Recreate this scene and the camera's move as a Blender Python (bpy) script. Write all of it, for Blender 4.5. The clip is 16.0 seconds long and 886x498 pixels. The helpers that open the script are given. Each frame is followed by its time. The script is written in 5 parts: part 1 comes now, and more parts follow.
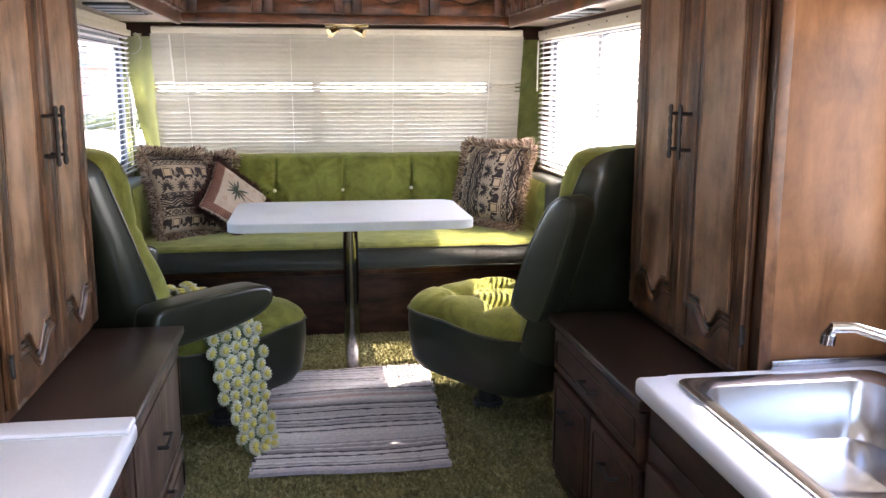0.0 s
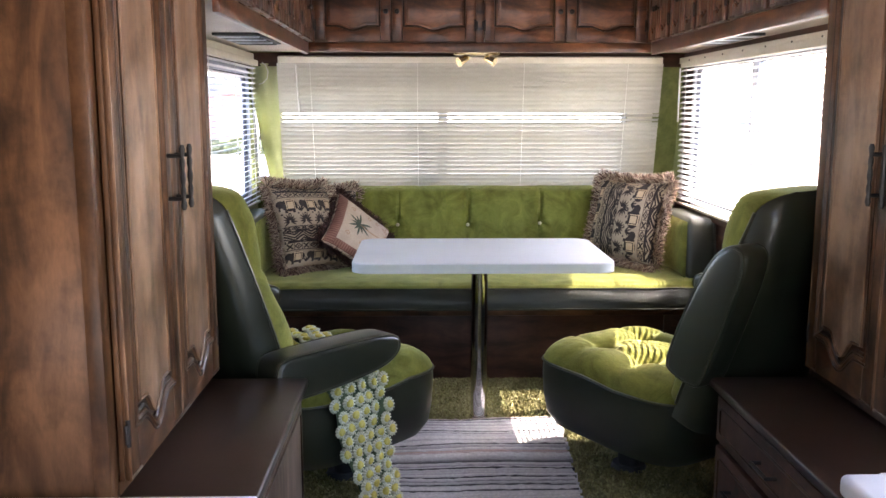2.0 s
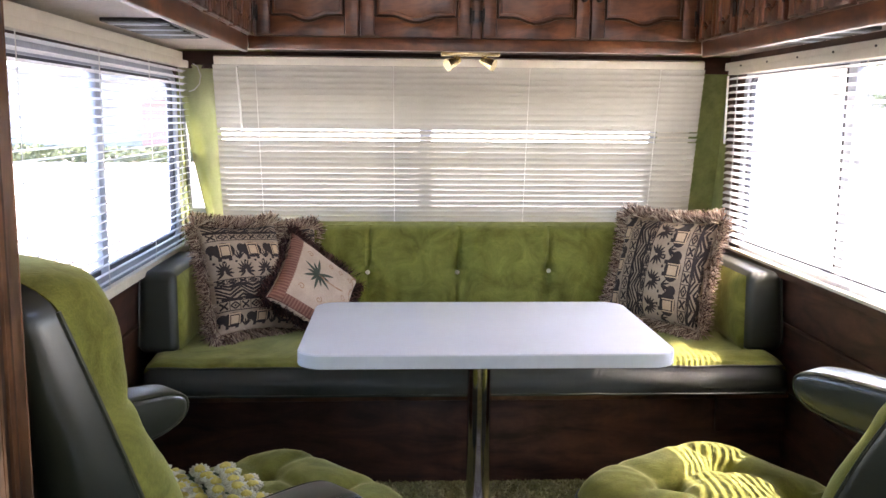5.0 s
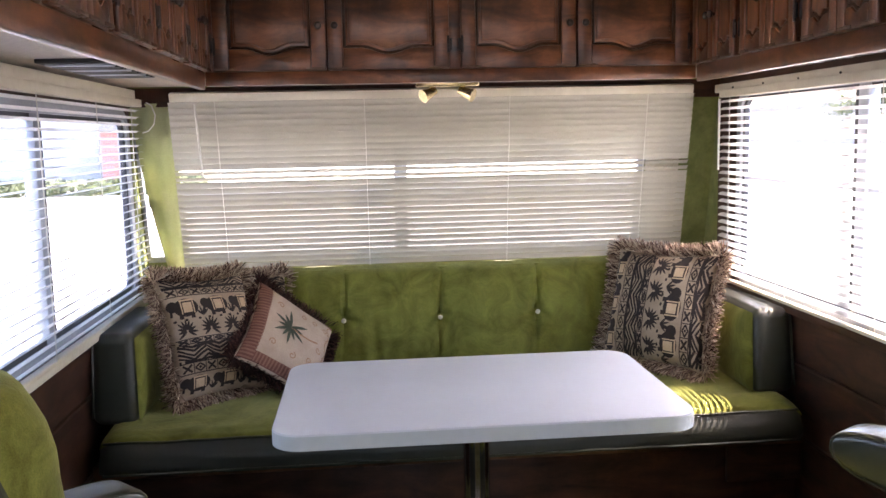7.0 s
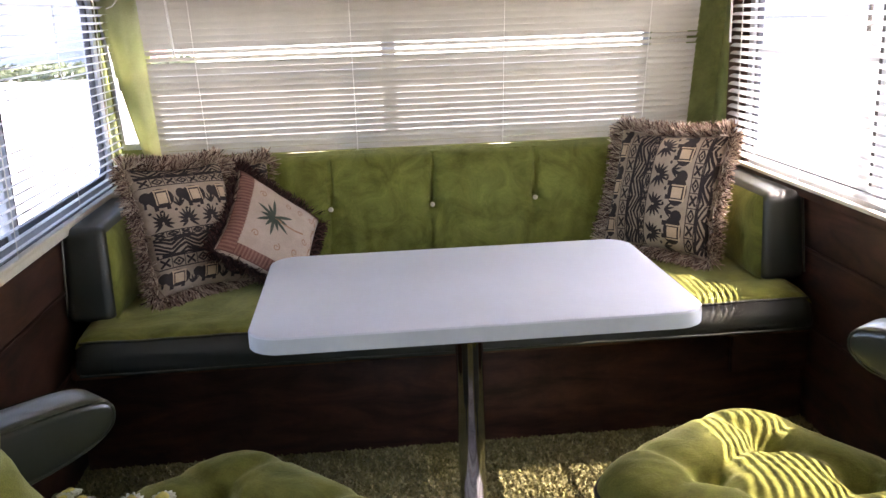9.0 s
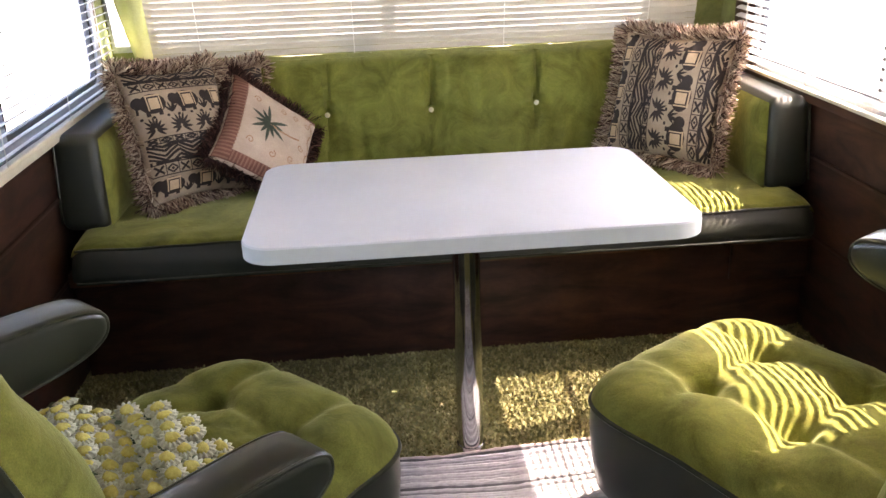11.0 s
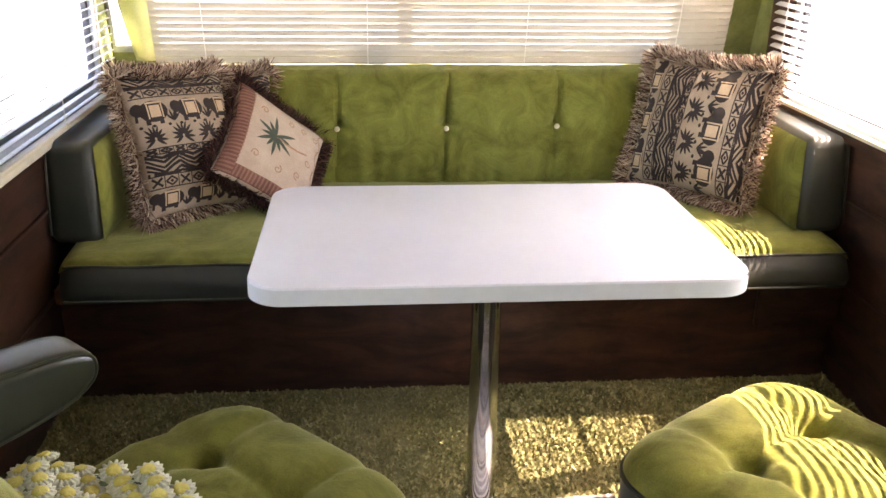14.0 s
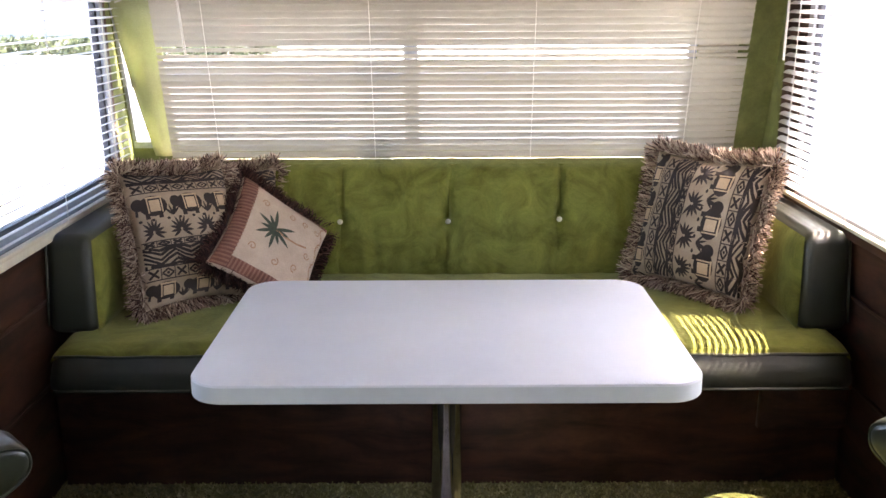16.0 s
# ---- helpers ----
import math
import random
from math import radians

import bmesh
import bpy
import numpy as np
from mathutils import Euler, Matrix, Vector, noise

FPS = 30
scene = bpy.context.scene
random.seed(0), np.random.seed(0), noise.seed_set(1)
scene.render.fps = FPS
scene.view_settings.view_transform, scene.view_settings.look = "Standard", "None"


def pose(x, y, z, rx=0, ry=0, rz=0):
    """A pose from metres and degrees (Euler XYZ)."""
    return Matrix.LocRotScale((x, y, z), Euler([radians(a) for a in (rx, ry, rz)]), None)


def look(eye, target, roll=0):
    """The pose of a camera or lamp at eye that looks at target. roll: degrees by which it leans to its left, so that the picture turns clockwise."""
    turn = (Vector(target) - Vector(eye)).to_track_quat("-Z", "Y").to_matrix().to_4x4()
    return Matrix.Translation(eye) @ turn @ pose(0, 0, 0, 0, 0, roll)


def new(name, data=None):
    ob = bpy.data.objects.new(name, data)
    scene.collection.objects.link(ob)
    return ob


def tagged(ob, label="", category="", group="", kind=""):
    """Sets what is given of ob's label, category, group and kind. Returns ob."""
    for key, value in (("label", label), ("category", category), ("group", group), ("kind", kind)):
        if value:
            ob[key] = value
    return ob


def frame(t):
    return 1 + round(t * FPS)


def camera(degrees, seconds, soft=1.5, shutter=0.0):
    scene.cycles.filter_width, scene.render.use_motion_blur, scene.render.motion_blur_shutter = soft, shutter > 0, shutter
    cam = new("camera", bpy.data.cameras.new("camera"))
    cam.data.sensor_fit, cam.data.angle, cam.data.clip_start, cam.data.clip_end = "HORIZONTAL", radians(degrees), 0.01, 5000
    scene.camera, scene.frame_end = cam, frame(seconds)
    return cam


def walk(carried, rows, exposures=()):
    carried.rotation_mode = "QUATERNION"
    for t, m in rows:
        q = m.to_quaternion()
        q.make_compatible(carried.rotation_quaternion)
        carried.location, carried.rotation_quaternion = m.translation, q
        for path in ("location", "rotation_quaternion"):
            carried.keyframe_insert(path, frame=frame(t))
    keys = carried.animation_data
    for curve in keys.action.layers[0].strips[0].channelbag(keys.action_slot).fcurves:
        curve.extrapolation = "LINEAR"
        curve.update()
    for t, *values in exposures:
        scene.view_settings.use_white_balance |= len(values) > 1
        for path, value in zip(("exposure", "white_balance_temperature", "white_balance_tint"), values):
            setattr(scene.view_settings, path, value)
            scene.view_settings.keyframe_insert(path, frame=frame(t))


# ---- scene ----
cam = camera(53.1, 16.0)
METRES, EYE, TILT, LEAN, TURN = 2.6, 1.33, 0.72, 0.73, -8.64
ROWS = [
    (0.0, 0.0, 0.0, 0.0, 0.17, -11.37, -0.85),
    (0.5, 0.0003, 0.0024, -0.0016, 2.42, -10.73, -0.62),
    (1.0, -0.0003, 0.0079, -0.0024, 4.35, -10.68, -0.57),
    (1.5, -0.015, 0.0405, -0.0001, 6.58, -10.57, -0.73),
    (2.0, -0.0439, 0.1046, 0.0076, 7.32, -9.85, -0.69),
    (2.5, -0.0719, 0.1524, 0.0064, 6.26, -9.69, -0.54),
    (3.0, -0.0803, 0.2098, 0.0067, 5.65, -10.38, -0.7),
    (3.5, -0.0723, 0.2951, 0.0064, 5.92, -10.29, -1.32),
    (6.0, -0.1309, 0.6047, 0.0259, 5.45, -8.87, -0.69),
    (6.5, -0.1395, 0.6182, 0.031, 4.54, -8.75, 0.62),
    (7.0, -0.14, 0.6286, 0.0333, 3.44, -7.99, 0.59),
    (7.5, -0.1386, 0.6369, 0.0357, 3.61, -7.72, 0.11),
    (8.0, -0.1449, 0.6652, 0.0314, 4.42, -9.73, 0.02),
    (8.5, -0.1396, 0.6905, 0.0296, 4.06, -12.97, 0.81),
    (9.0, -0.1346, 0.7029, 0.0261, 3.22, -15.66, 1.27),
    (9.5, -0.1308, 0.7046, 0.0293, 3.08, -17.51, 2.0),
    (10.0, -0.1324, 0.715, 0.0261, 3.38, -18.96, 2.89),
    (12.5, -0.1228, 0.7201, 0.0284, 3.33, -24.24, -2.24),
    (13.0, -0.1423, 0.746, 0.0352, 2.87, -23.19, -2.21),
    (13.5, -0.1632, 0.7697, 0.0365, 3.04, -22.16, -1.89),
    (14.0, -0.1629, 0.7891, 0.036, 3.77, -21.83, -1.53),
    (14.5, -0.1184, 0.8125, 0.0408, 6.51, -21.84, -1.17),
    (15.0, -0.0737, 0.8309, 0.0371, 7.98, -21.77, -0.39),
    (15.5, -0.0573, 0.8189, 0.0417, 8.13, -19.68, -0.16),
    (16.0, -0.0581, 0.8054, 0.0496, 8.61, -16.54, -0.37),
]
EXPOSURES = [(0.0, 3.87, 6950, 21), (1.0, 3.92, 6750, 21), (1.5, 3.80, 6750, 20), (3.5, 4.02, 6800, 22), (6.0, 3.52, 6850, 24), (7.0, 3.45, 6950, 25), (10.0, 3.58, 6950, 24), (12.5, 4.55, 8700, 23), (13.5, 4.27, 8300, 24), (15.0, 3.97, 7600, 24), (16.0, 3.66, 7100, 23)]
walk(cam, [(t, pose(0, 0, EYE, TILT, LEAN, TURN) @ pose(METRES * x, METRES * y, METRES * z, 90 + pitch, roll, yaw)) for t, x, y, z, yaw, pitch, roll in ROWS], EXPOSURES)

# ---- world, sun and exposure ----
SUN_FROM = Vector((1.0, 0.225, 1.354)).normalized()
world = bpy.data.worlds.new("world")
scene.world = world
world.use_nodes = True
wn = world.node_tree
sky = wn.nodes.new("ShaderNodeTexSky")
sky.sky_type = "NISHITA"
sky.sun_disc = False
sky.sun_elevation = math.asin(SUN_FROM.z)
sky.sun_rotation = math.atan2(SUN_FROM.x, SUN_FROM.y)
wn.nodes["Background"].inputs["Strength"].default_value = 0.15
wn.links.new(sky.outputs["Color"], wn.nodes["Background"].inputs["Color"])
sun_data = bpy.data.lights.new("sun", "SUN")
sun_data.energy, sun_data.angle, sun_data.color = 3.0, radians(0.35), (1.0, 0.93, 0.82)
sun = new("sun", sun_data)
sun.matrix_world = look(SUN_FROM * 30, (0, 0, 0))


# ---- materials ----
def material(name, rough=0.6, metal=0.0):
    m = bpy.data.materials.new(name)
    m.use_nodes = True
    b = m.node_tree.nodes["Principled BSDF"]
    b.inputs["Roughness"].default_value, b.inputs["Metallic"].default_value = rough, metal
    return m, m.node_tree, b


def node(t, kind, **values):
    n = t.nodes.new(kind)
    for k, v in values.items():
        n.inputs[k.replace("_", " ")].default_value = v
    return n


def coords(t, scale, source="Object"):
    c = t.nodes.new("ShaderNodeTexCoord")
    mp = node(t, "ShaderNodeMapping", Scale=scale)
    t.links.new(c.outputs[source], mp.inputs["Vector"])
    return mp.outputs["Vector"]


def ramp(t, fac, stops):
    r = t.nodes.new("ShaderNodeValToRGB")
    e = r.color_ramp.elements
    while len(e) < len(stops):
        e.new(0.5)
    for el, (p, c) in zip(e, stops):
        el.position, el.color = p, (*c, 1)
    t.links.new(fac, r.inputs["Fac"])
    return r.outputs["Color"]


def mix(t, fac, a, b, mode="MIX"):
    n = t.nodes.new("ShaderNodeMix")
    n.data_type, n.blend_type = "RGBA", mode
    for sock, v in ((n.inputs[0], fac), (n.inputs[6], a), (n.inputs[7], b)):
        if isinstance(v, (int, float)):
            sock.default_value = v
        elif isinstance(v, tuple):
            sock.default_value = (*v, 1)
        else:
            t.links.new(v, sock)
    return n.outputs[2]


def bump(t, b, height, strength, distance=0.01):
    n = node(t, "ShaderNodeBump", Strength=strength, Distance=distance)
    t.links.new(height, n.inputs["Height"])
    t.links.new(n.outputs["Normal"], b.inputs["Normal"])


def surface(name, low, high, rough=0.6, metal=0.0, size=8.0, fine=120.0, relief=0.15, stretch=(1, 1, 1), spec=None, speck=0.82):
    """A surface whose colour drifts between two tones at two scales, with fine relief."""
    m, t, b = material(name, rough, metal)
    v = coords(t, stretch)
    big = node(t, "ShaderNodeTexNoise", Scale=size, Detail=6.0, Roughness=0.6)
    small = node(t, "ShaderNodeTexNoise", Scale=fine, Detail=4.0)
    t.links.new(v, big.inputs["Vector"])
    t.links.new(v, small.inputs["Vector"])
    c = ramp(t, big.outputs["Fac"], [(0.3, low), (0.7, high)])
    s = ramp(t, small.outputs["Fac"], [(0.3, (speck,) * 3), (0.7, (1.0, 1.0, 1.0))])
    t.links.new(mix(t, 1.0, c, s, "MULTIPLY"), b.inputs["Base Color"])
    r = t.nodes.new("ShaderNodeMapRange")
    r.inputs["To Min"].default_value, r.inputs["To Max"].default_value = rough * 0.85, min(1.0, rough * 1.15)
    t.links.new(big.outputs["Fac"], r.inputs["Value"])
    t.links.new(r.outputs["Result"], b.inputs["Roughness"])
    if relief:
        bump(t, b, small.outputs["Fac"], relief, 0.002)
    if spec is not None:
        b.inputs["Specular IOR Level"].default_value = spec
    return m


def wood(name, dark, mid, light, axis, rough=0.38, stain=0.6, grain=0.42):
    """Stained wood with grain along one axis and darker worn blotches."""
    m, t, b = material(name, rough)
    sc = [6.0, 6.0, 6.0]
    sc["xyz".index(axis)] = 1.5
    v = coords(t, tuple(sc))
    g = node(t, "ShaderNodeTexNoise", Scale=2.2, Detail=8.0, Roughness=0.55, Distortion=0.9)
    fine = node(t, "ShaderNodeTexNoise", Scale=22.0, Detail=5.0, Roughness=0.7)
    t.links.new(v, g.inputs["Vector"])
    t.links.new(v, fine.inputs["Vector"])
    blot = node(t, "ShaderNodeTexNoise", Scale=7.0, Detail=6.0, Roughness=0.62)
    t.links.new(coords(t, (1, 1, 1)), blot.inputs["Vector"])
    c = ramp(t, g.outputs["Fac"], [(0.32, dark), (0.48, mid), (0.66, light)])
    f = ramp(t, fine.outputs["Fac"], [(0.32, (0.6, 0.55, 0.5)), (0.6, (1, 1, 1))])
    s = ramp(t, blot.outputs["Fac"], [(0.34, (1 - stain,) * 3), (0.56, (1, 1, 1))])
    t.links.new(mix(t, 1.0, mix(t, grain, c, f, "MULTIPLY"), s, "MULTIPLY"), b.inputs["Base Color"])
    bump(t, b, fine.outputs["Fac"], 0.12, 0.001)
    b.inputs["Specular IOR Level"].default_value = 0.5 if rough < 0.35 else 0.28
    return m


def velvet(name, low, high):
    m, t, b = material(name, 0.85)
    v = coords(t, (1, 1, 1))
    big = node(t, "ShaderNodeTexNoise", Scale=8.0, Detail=9.0, Roughness=0.7, Distortion=1.0)
    fine = node(t, "ShaderNodeTexNoise", Scale=420.0, Detail=2.0)
    t.links.new(v, big.inputs["Vector"])
    t.links.new(v, fine.inputs["Vector"])
    c = ramp(t, big.outputs["Fac"], [(0.32, low), (0.68, high)])
    s = ramp(t, fine.outputs["Fac"], [(0.3, (0.72, 0.72, 0.72)), (0.7, (1, 1, 1))])
    t.links.new(mix(t, 1.0, c, s, "MULTIPLY"), b.inputs["Base Color"])
    b.inputs["Sheen Weight"].default_value = 0.55
    b.inputs["Sheen Roughness"].default_value = 0.4
    b.inputs["Sheen Tint"].default_value = (0.80, 0.82, 0.40, 1)
    b.inputs["Specular IOR Level"].default_value = 0.1
    crease = node(t, "ShaderNodeTexNoise", Scale=30.0, Detail=4.0, Roughness=0.6, Distortion=2.5)
    t.links.new(v, crease.inputs["Vector"])
    add = t.nodes.new("ShaderNodeMath")
    add.operation = "MULTIPLY_ADD"
    add.inputs[1].default_value = 0.45
    t.links.new(crease.outputs["Fac"], add.inputs[0])
    t.links.new(big.outputs["Fac"], add.inputs[2])
    bump(t, b, add.outputs[0], 0.32, 0.007)
    return m


def islands(name, stops, rough=0.9, per="Random Per Island"):
    """A colour of its own for each loose piece of a mesh."""
    m, t, b = material(name, rough)
    g = t.nodes.new("ShaderNodeNewGeometry")
    c = ramp(t, g.outputs[per], stops)
    n = node(t, "ShaderNodeTexNoise", Scale=90.0, Detail=3.0)
    t.links.new(coords(t, (1, 1, 1)), n.inputs["Vector"])
    s = ramp(t, n.outputs["Fac"], [(0.3, (0.75, 0.75, 0.75)), (0.7, (1, 1, 1))])
    t.links.new(mix(t, 1.0, c, s, "MULTIPLY"), b.inputs["Base Color"])
    b.inputs["Specular IOR Level"].default_value = 0.15
    return m


def slat_paint(name, colour, through_light):
    """Thin enamelled slats, which let a little light through."""
    m, t, b = material(name, 0.45)
    n = node(t, "ShaderNodeTexNoise", Scale=6.0, Detail=4.0)
    t.links.new(coords(t, (1, 1, 1)), n.inputs["Vector"])
    c = ramp(t, n.outputs["Fac"], [(0.3, tuple(x * 0.9 for x in colour)), (0.7, colour)])
    t.links.new(c, b.inputs["Base Color"])
    tr = t.nodes.new("ShaderNodeBsdfTranslucent")
    t.links.new(c, tr.inputs["Color"])
    mx = node(t, "ShaderNodeMixShader", Fac=through_light)
    t.links.new(b.outputs[0], mx.inputs[1])
    t.links.new(tr.outputs[0], mx.inputs[2])
    t.links.new(mx.outputs[0], t.nodes["Material Output"].inputs["Surface"])
    return m


def cloth_sheer(name, low, high, through_light):
    m = surface(name, low, high, 0.9, size=9.0, fine=200.0, relief=0.2)
    t = m.node_tree
    b = t.nodes["Principled BSDF"]
    tr = t.nodes.new("ShaderNodeBsdfTranslucent")
    tr.inputs["Color"].default_value = (*high, 1)
    mx = node(t, "ShaderNodeMixShader", Fac=through_light)
    t.links.new(b.outputs[0], mx.inputs[1])
    t.links.new(tr.outputs[0], mx.inputs[2])
    t.links.new(mx.outputs[0], t.nodes["Material Output"].inputs["Surface"])
    return m


TALL = ((0.046, 0.019, 0.008), (0.108, 0.046, 0.019), (0.180, 0.082, 0.037))
UPPER = ((0.030, 0.010, 0.004), (0.115, 0.039, 0.015), (0.225, 0.084, 0.032))
DARK = ((0.022, 0.009, 0.006), (0.058, 0.024, 0.014), (0.092, 0.039, 0.022))
TALL_Z, TALL_Y, TALL_X = (wood("tall_wood_" + a, *TALL, a) for a in "zyx")
UP_Z, UP_Y, UP_X = (wood("upper_wood_" + a, *UPPER, a, 0.30, 0.72) for a in "zyx")
DARK_X, DARK_Y = (wood("dark_panel_" + a, *DARK, a, 0.5, 0.35) for a in "xy")
PANEL_Z = wood("tall_panel", (0.215, 0.118, 0.066), (0.300, 0.176, 0.105), (0.385, 0.240, 0.150), "z", 0.36, 0.55, 0.2)
STREAKY = wood("streaky_drawer_wood", (0.040, 0.022, 0.014), (0.105, 0.062, 0.040), (0.21, 0.145, 0.105), "z", 0.45, 0.4)
RUBBED = wood("rubbed_edge_wood", (0.10, 0.045, 0.020), (0.22, 0.115, 0.06), (0.34, 0.20, 0.12), "z", 0.4, 0.5)
VENEER = wood("side_veneer", (0.125, 0.052, 0.020), (0.165, 0.072, 0.028), (0.205, 0.095, 0.040), "z", 0.40, 0.30, 0.25)
GLAZE = wood("dark_glaze", (0.016, 0.008, 0.004), (0.045, 0.021, 0.010), (0.085, 0.042, 0.02), "z", 0.4)
COUNTER = surface("brown_laminate", (0.024, 0.012, 0.008), (0.050, 0.026, 0.018), 0.30, size=4, fine=160, relief=0.05)
WORN = wood("worn_pale_edge", (0.05, 0.03, 0.02), (0.15, 0.10, 0.07), (0.30, 0.22, 0.16), "x", 0.6)
WHITE_TOP = surface("white_laminate", (0.70, 0.70, 0.72), (0.78, 0.78, 0.80), 0.35, size=3, fine=90, relief=0.0, speck=0.985)
TABLE_EDGE = surface("table_edge_band", (0.58, 0.60, 0.59), (0.65, 0.67, 0.66), 0.45, size=4, fine=40, relief=0.0, speck=0.95)
CREAM = surface("cream_paint", (0.56, 0.51, 0.40), (0.64, 0.60, 0.49), 0.5, size=5, fine=40, relief=0.0, speck=0.95)
SOFFIT = surface("pale_soffit_board", (0.44, 0.36, 0.29), (0.54, 0.46, 0.39), 0.6, size=4, fine=100, relief=0.1)
CEILING = surface("ceiling_board", (0.62, 0.58, 0.50), (0.70, 0.66, 0.58), 0.8, size=3, fine=100)
SLAT = slat_paint("cream_slat", (0.48, 0.455, 0.38), 0.012)
SLAT_SIDE = slat_paint("pale_slat", (0.80, 0.80, 0.79), 0.40)
GREEN = velvet("green_velvet", (0.094, 0.098, 0.017), (0.232, 0.234, 0.050))
VINYL = surface("dark_olive_vinyl", (0.015, 0.017, 0.010), (0.027, 0.030, 0.018), 0.30, size=3, fine=320, relief=0.05, spec=0.7, speck=0.92)
VINYL_SOFA = surface("matte_olive_vinyl", (0.020, 0.022, 0.014), (0.034, 0.036, 0.024), 0.46, size=3, fine=320, relief=0.06, spec=0.5, speck=0.9)
PIPING = surface("olive_piping", (0.022, 0.025, 0.015), (0.042, 0.046, 0.028), 0.3, size=20, fine=100, relief=0.0)
LINING = surface("green_wall_fabric", (0.13, 0.155, 0.045), (0.24, 0.27, 0.09), 0.95, size=16, fine=240, relief=0.4)
CURTAIN = cloth_sheer("green_curtain", (0.38, 0.40, 0.20), (0.52, 0.54, 0.31), 0.30)
CHROME = surface("chrome", (0.62, 0.63, 0.65), (0.74, 0.74, 0.75), 0.09, 1.0, size=5, fine=60, relief=0.0)
STEEL = surface("brushed_steel", (0.50, 0.51, 0.53), (0.62, 0.62, 0.64), 0.24, 1.0, size=4, fine=140, relief=0.04, stretch=(1, 6, 1))
ALU = surface("grey_aluminium", (0.34, 0.37, 0.43), (0.45, 0.48, 0.54), 0.42, 0.5, size=5, fine=90, relief=0.05)
BRASS = surface("polished_brass", (0.60, 0.47, 0.24), (0.74, 0.60, 0.34), 0.2, 1.0, size=9, fine=60, relief=0.0)
IRON = surface("black_iron", (0.018, 0.016, 0.016), (0.045, 0.040, 0.038), 0.4, 0.6, size=30, fine=150, relief=0.2)
BLACK = surface("black_plastic", (0.012, 0.012, 0.013), (0.024, 0.024, 0.026), 0.5, size=20, fine=150)
RUBBER = surface("window_seal", (0.02, 0.022, 0.03), (0.04, 0.043, 0.055), 0.6, size=20, fine=100)
BACKING = surface("olive_carpet_backing", (0.150, 0.138, 0.056), (0.210, 0.193, 0.082), 0.95, size=18, fine=200, relief=0.5)
SHAG = islands("olive_shag", [(0.0, (0.20, 0.185, 0.078)), (0.4, (0.27, 0.25, 0.11)), (0.8, (0.34, 0.315, 0.145)), (1.0, (0.42, 0.39, 0.20))], 0.95)
RAG = islands("rag_weave", [(0.0, (0.05, 0.048, 0.058)), (0.10, (0.16, 0.155, 0.17)), (0.16, (0.56, 0.55, 0.57)), (0.36, (0.76, 0.74, 0.74)), (0.54, (0.52, 0.50, 0.54)), (0.72, (0.80, 0.78, 0.77)), (0.88, (0.32, 0.30, 0.34)), (0.95, (0.60, 0.57, 0.59)), (1.0, (0.56, 0.36, 0.30))], 0.95)
TAPESTRY = surface("beige_tapestry", (0.33, 0.24, 0.165), (0.46, 0.35, 0.25), 0.9, size=14, fine=300, relief=0.4)
WEAVE = surface("black_brown_weave", (0.016, 0.010, 0.010), (0.035, 0.022, 0.018), 0.9, size=30, fine=300, relief=0.3)
PEACH = surface("peach_weave", (0.52, 0.36, 0.22), (0.60, 0.43, 0.28), 0.9, size=30, fine=300, relief=0.3)
FRINGE = islands("brown_fringe", [(0.0, (0.035, 0.018, 0.016)), (0.30, (0.16, 0.085, 0.065)), (0.55, (0.48, 0.34, 0.25)), (1.0, (0.76, 0.62, 0.47))])
FRINGE_DARK = islands("maroon_fringe", [(0.0, (0.020, 0.010, 0.010)), (0.6, (0.06, 0.026, 0.022)), (1.0, (0.17, 0.08, 0.06))])
PALE_WEAVE = surface("pale_tan_weave", (0.50, 0.37, 0.27), (0.62, 0.48, 0.36), 0.9, size=16, fine=300, relief=0.4)
RIB = surface("pale_rust_rib", (0.26, 0.115, 0.075), (0.36, 0.17, 0.115), 0.9, size=20, fine=250, relief=0.4)
RUST = surface("rust_ribbed_weave", (0.13, 0.048, 0.034), (0.25, 0.098, 0.065), 0.9, size=20, fine=250, relief=0.4)
PALM = surface("palm_green_thread", (0.035, 0.045, 0.030), (0.07, 0.085, 0.055), 0.9, size=40, fine=300)
YARN_GREEN = surface("dark_green_yarn", (0.045, 0.085, 0.045), (0.16, 0.20, 0.11), 0.95, size=30, fine=300, relief=0.6)
YARN_WHITE = surface("white_yarn", (0.48, 0.50, 0.33), (0.70, 0.70, 0.54), 0.95, size=40, fine=300, relief=0.6)
YARN_YELLOW = surface("yellow_yarn", (0.55, 0.46, 0.08), (0.72, 0.66, 0.22), 0.95, size=40, fine=300, relief=0.6)
PEARL = surface("pearl_button", (0.50, 0.44, 0.28), (0.66, 0.60, 0.42), 0.2, size=20, fine=60, relief=0.0)
CORD = surface("white_cord", (0.66, 0.64, 0.58), (0.75, 0.73, 0.68), 0.6, size=20, fine=200)
GRAVEL = surface("pale_gravel", (0.50, 0.47, 0.42), (0.62, 0.59, 0.53), 0.95, size=0.4, fine=9, relief=0.6)
LEAF = islands("hedge_leaf", [(0.0, (0.045, 0.06, 0.03)), (0.6, (0.11, 0.135, 0.07)), (1.0, (0.18, 0.21, 0.12))])
SIDING = surface("grey_blue_siding", (0.30, 0.34, 0.39), (0.40, 0.43, 0.47), 0.8, size=2, fine=30)
RED_PAINT = surface("red_barn_paint", (0.32, 0.15, 0.15), (0.38, 0.20, 0.19), 0.7, size=2, fine=30)
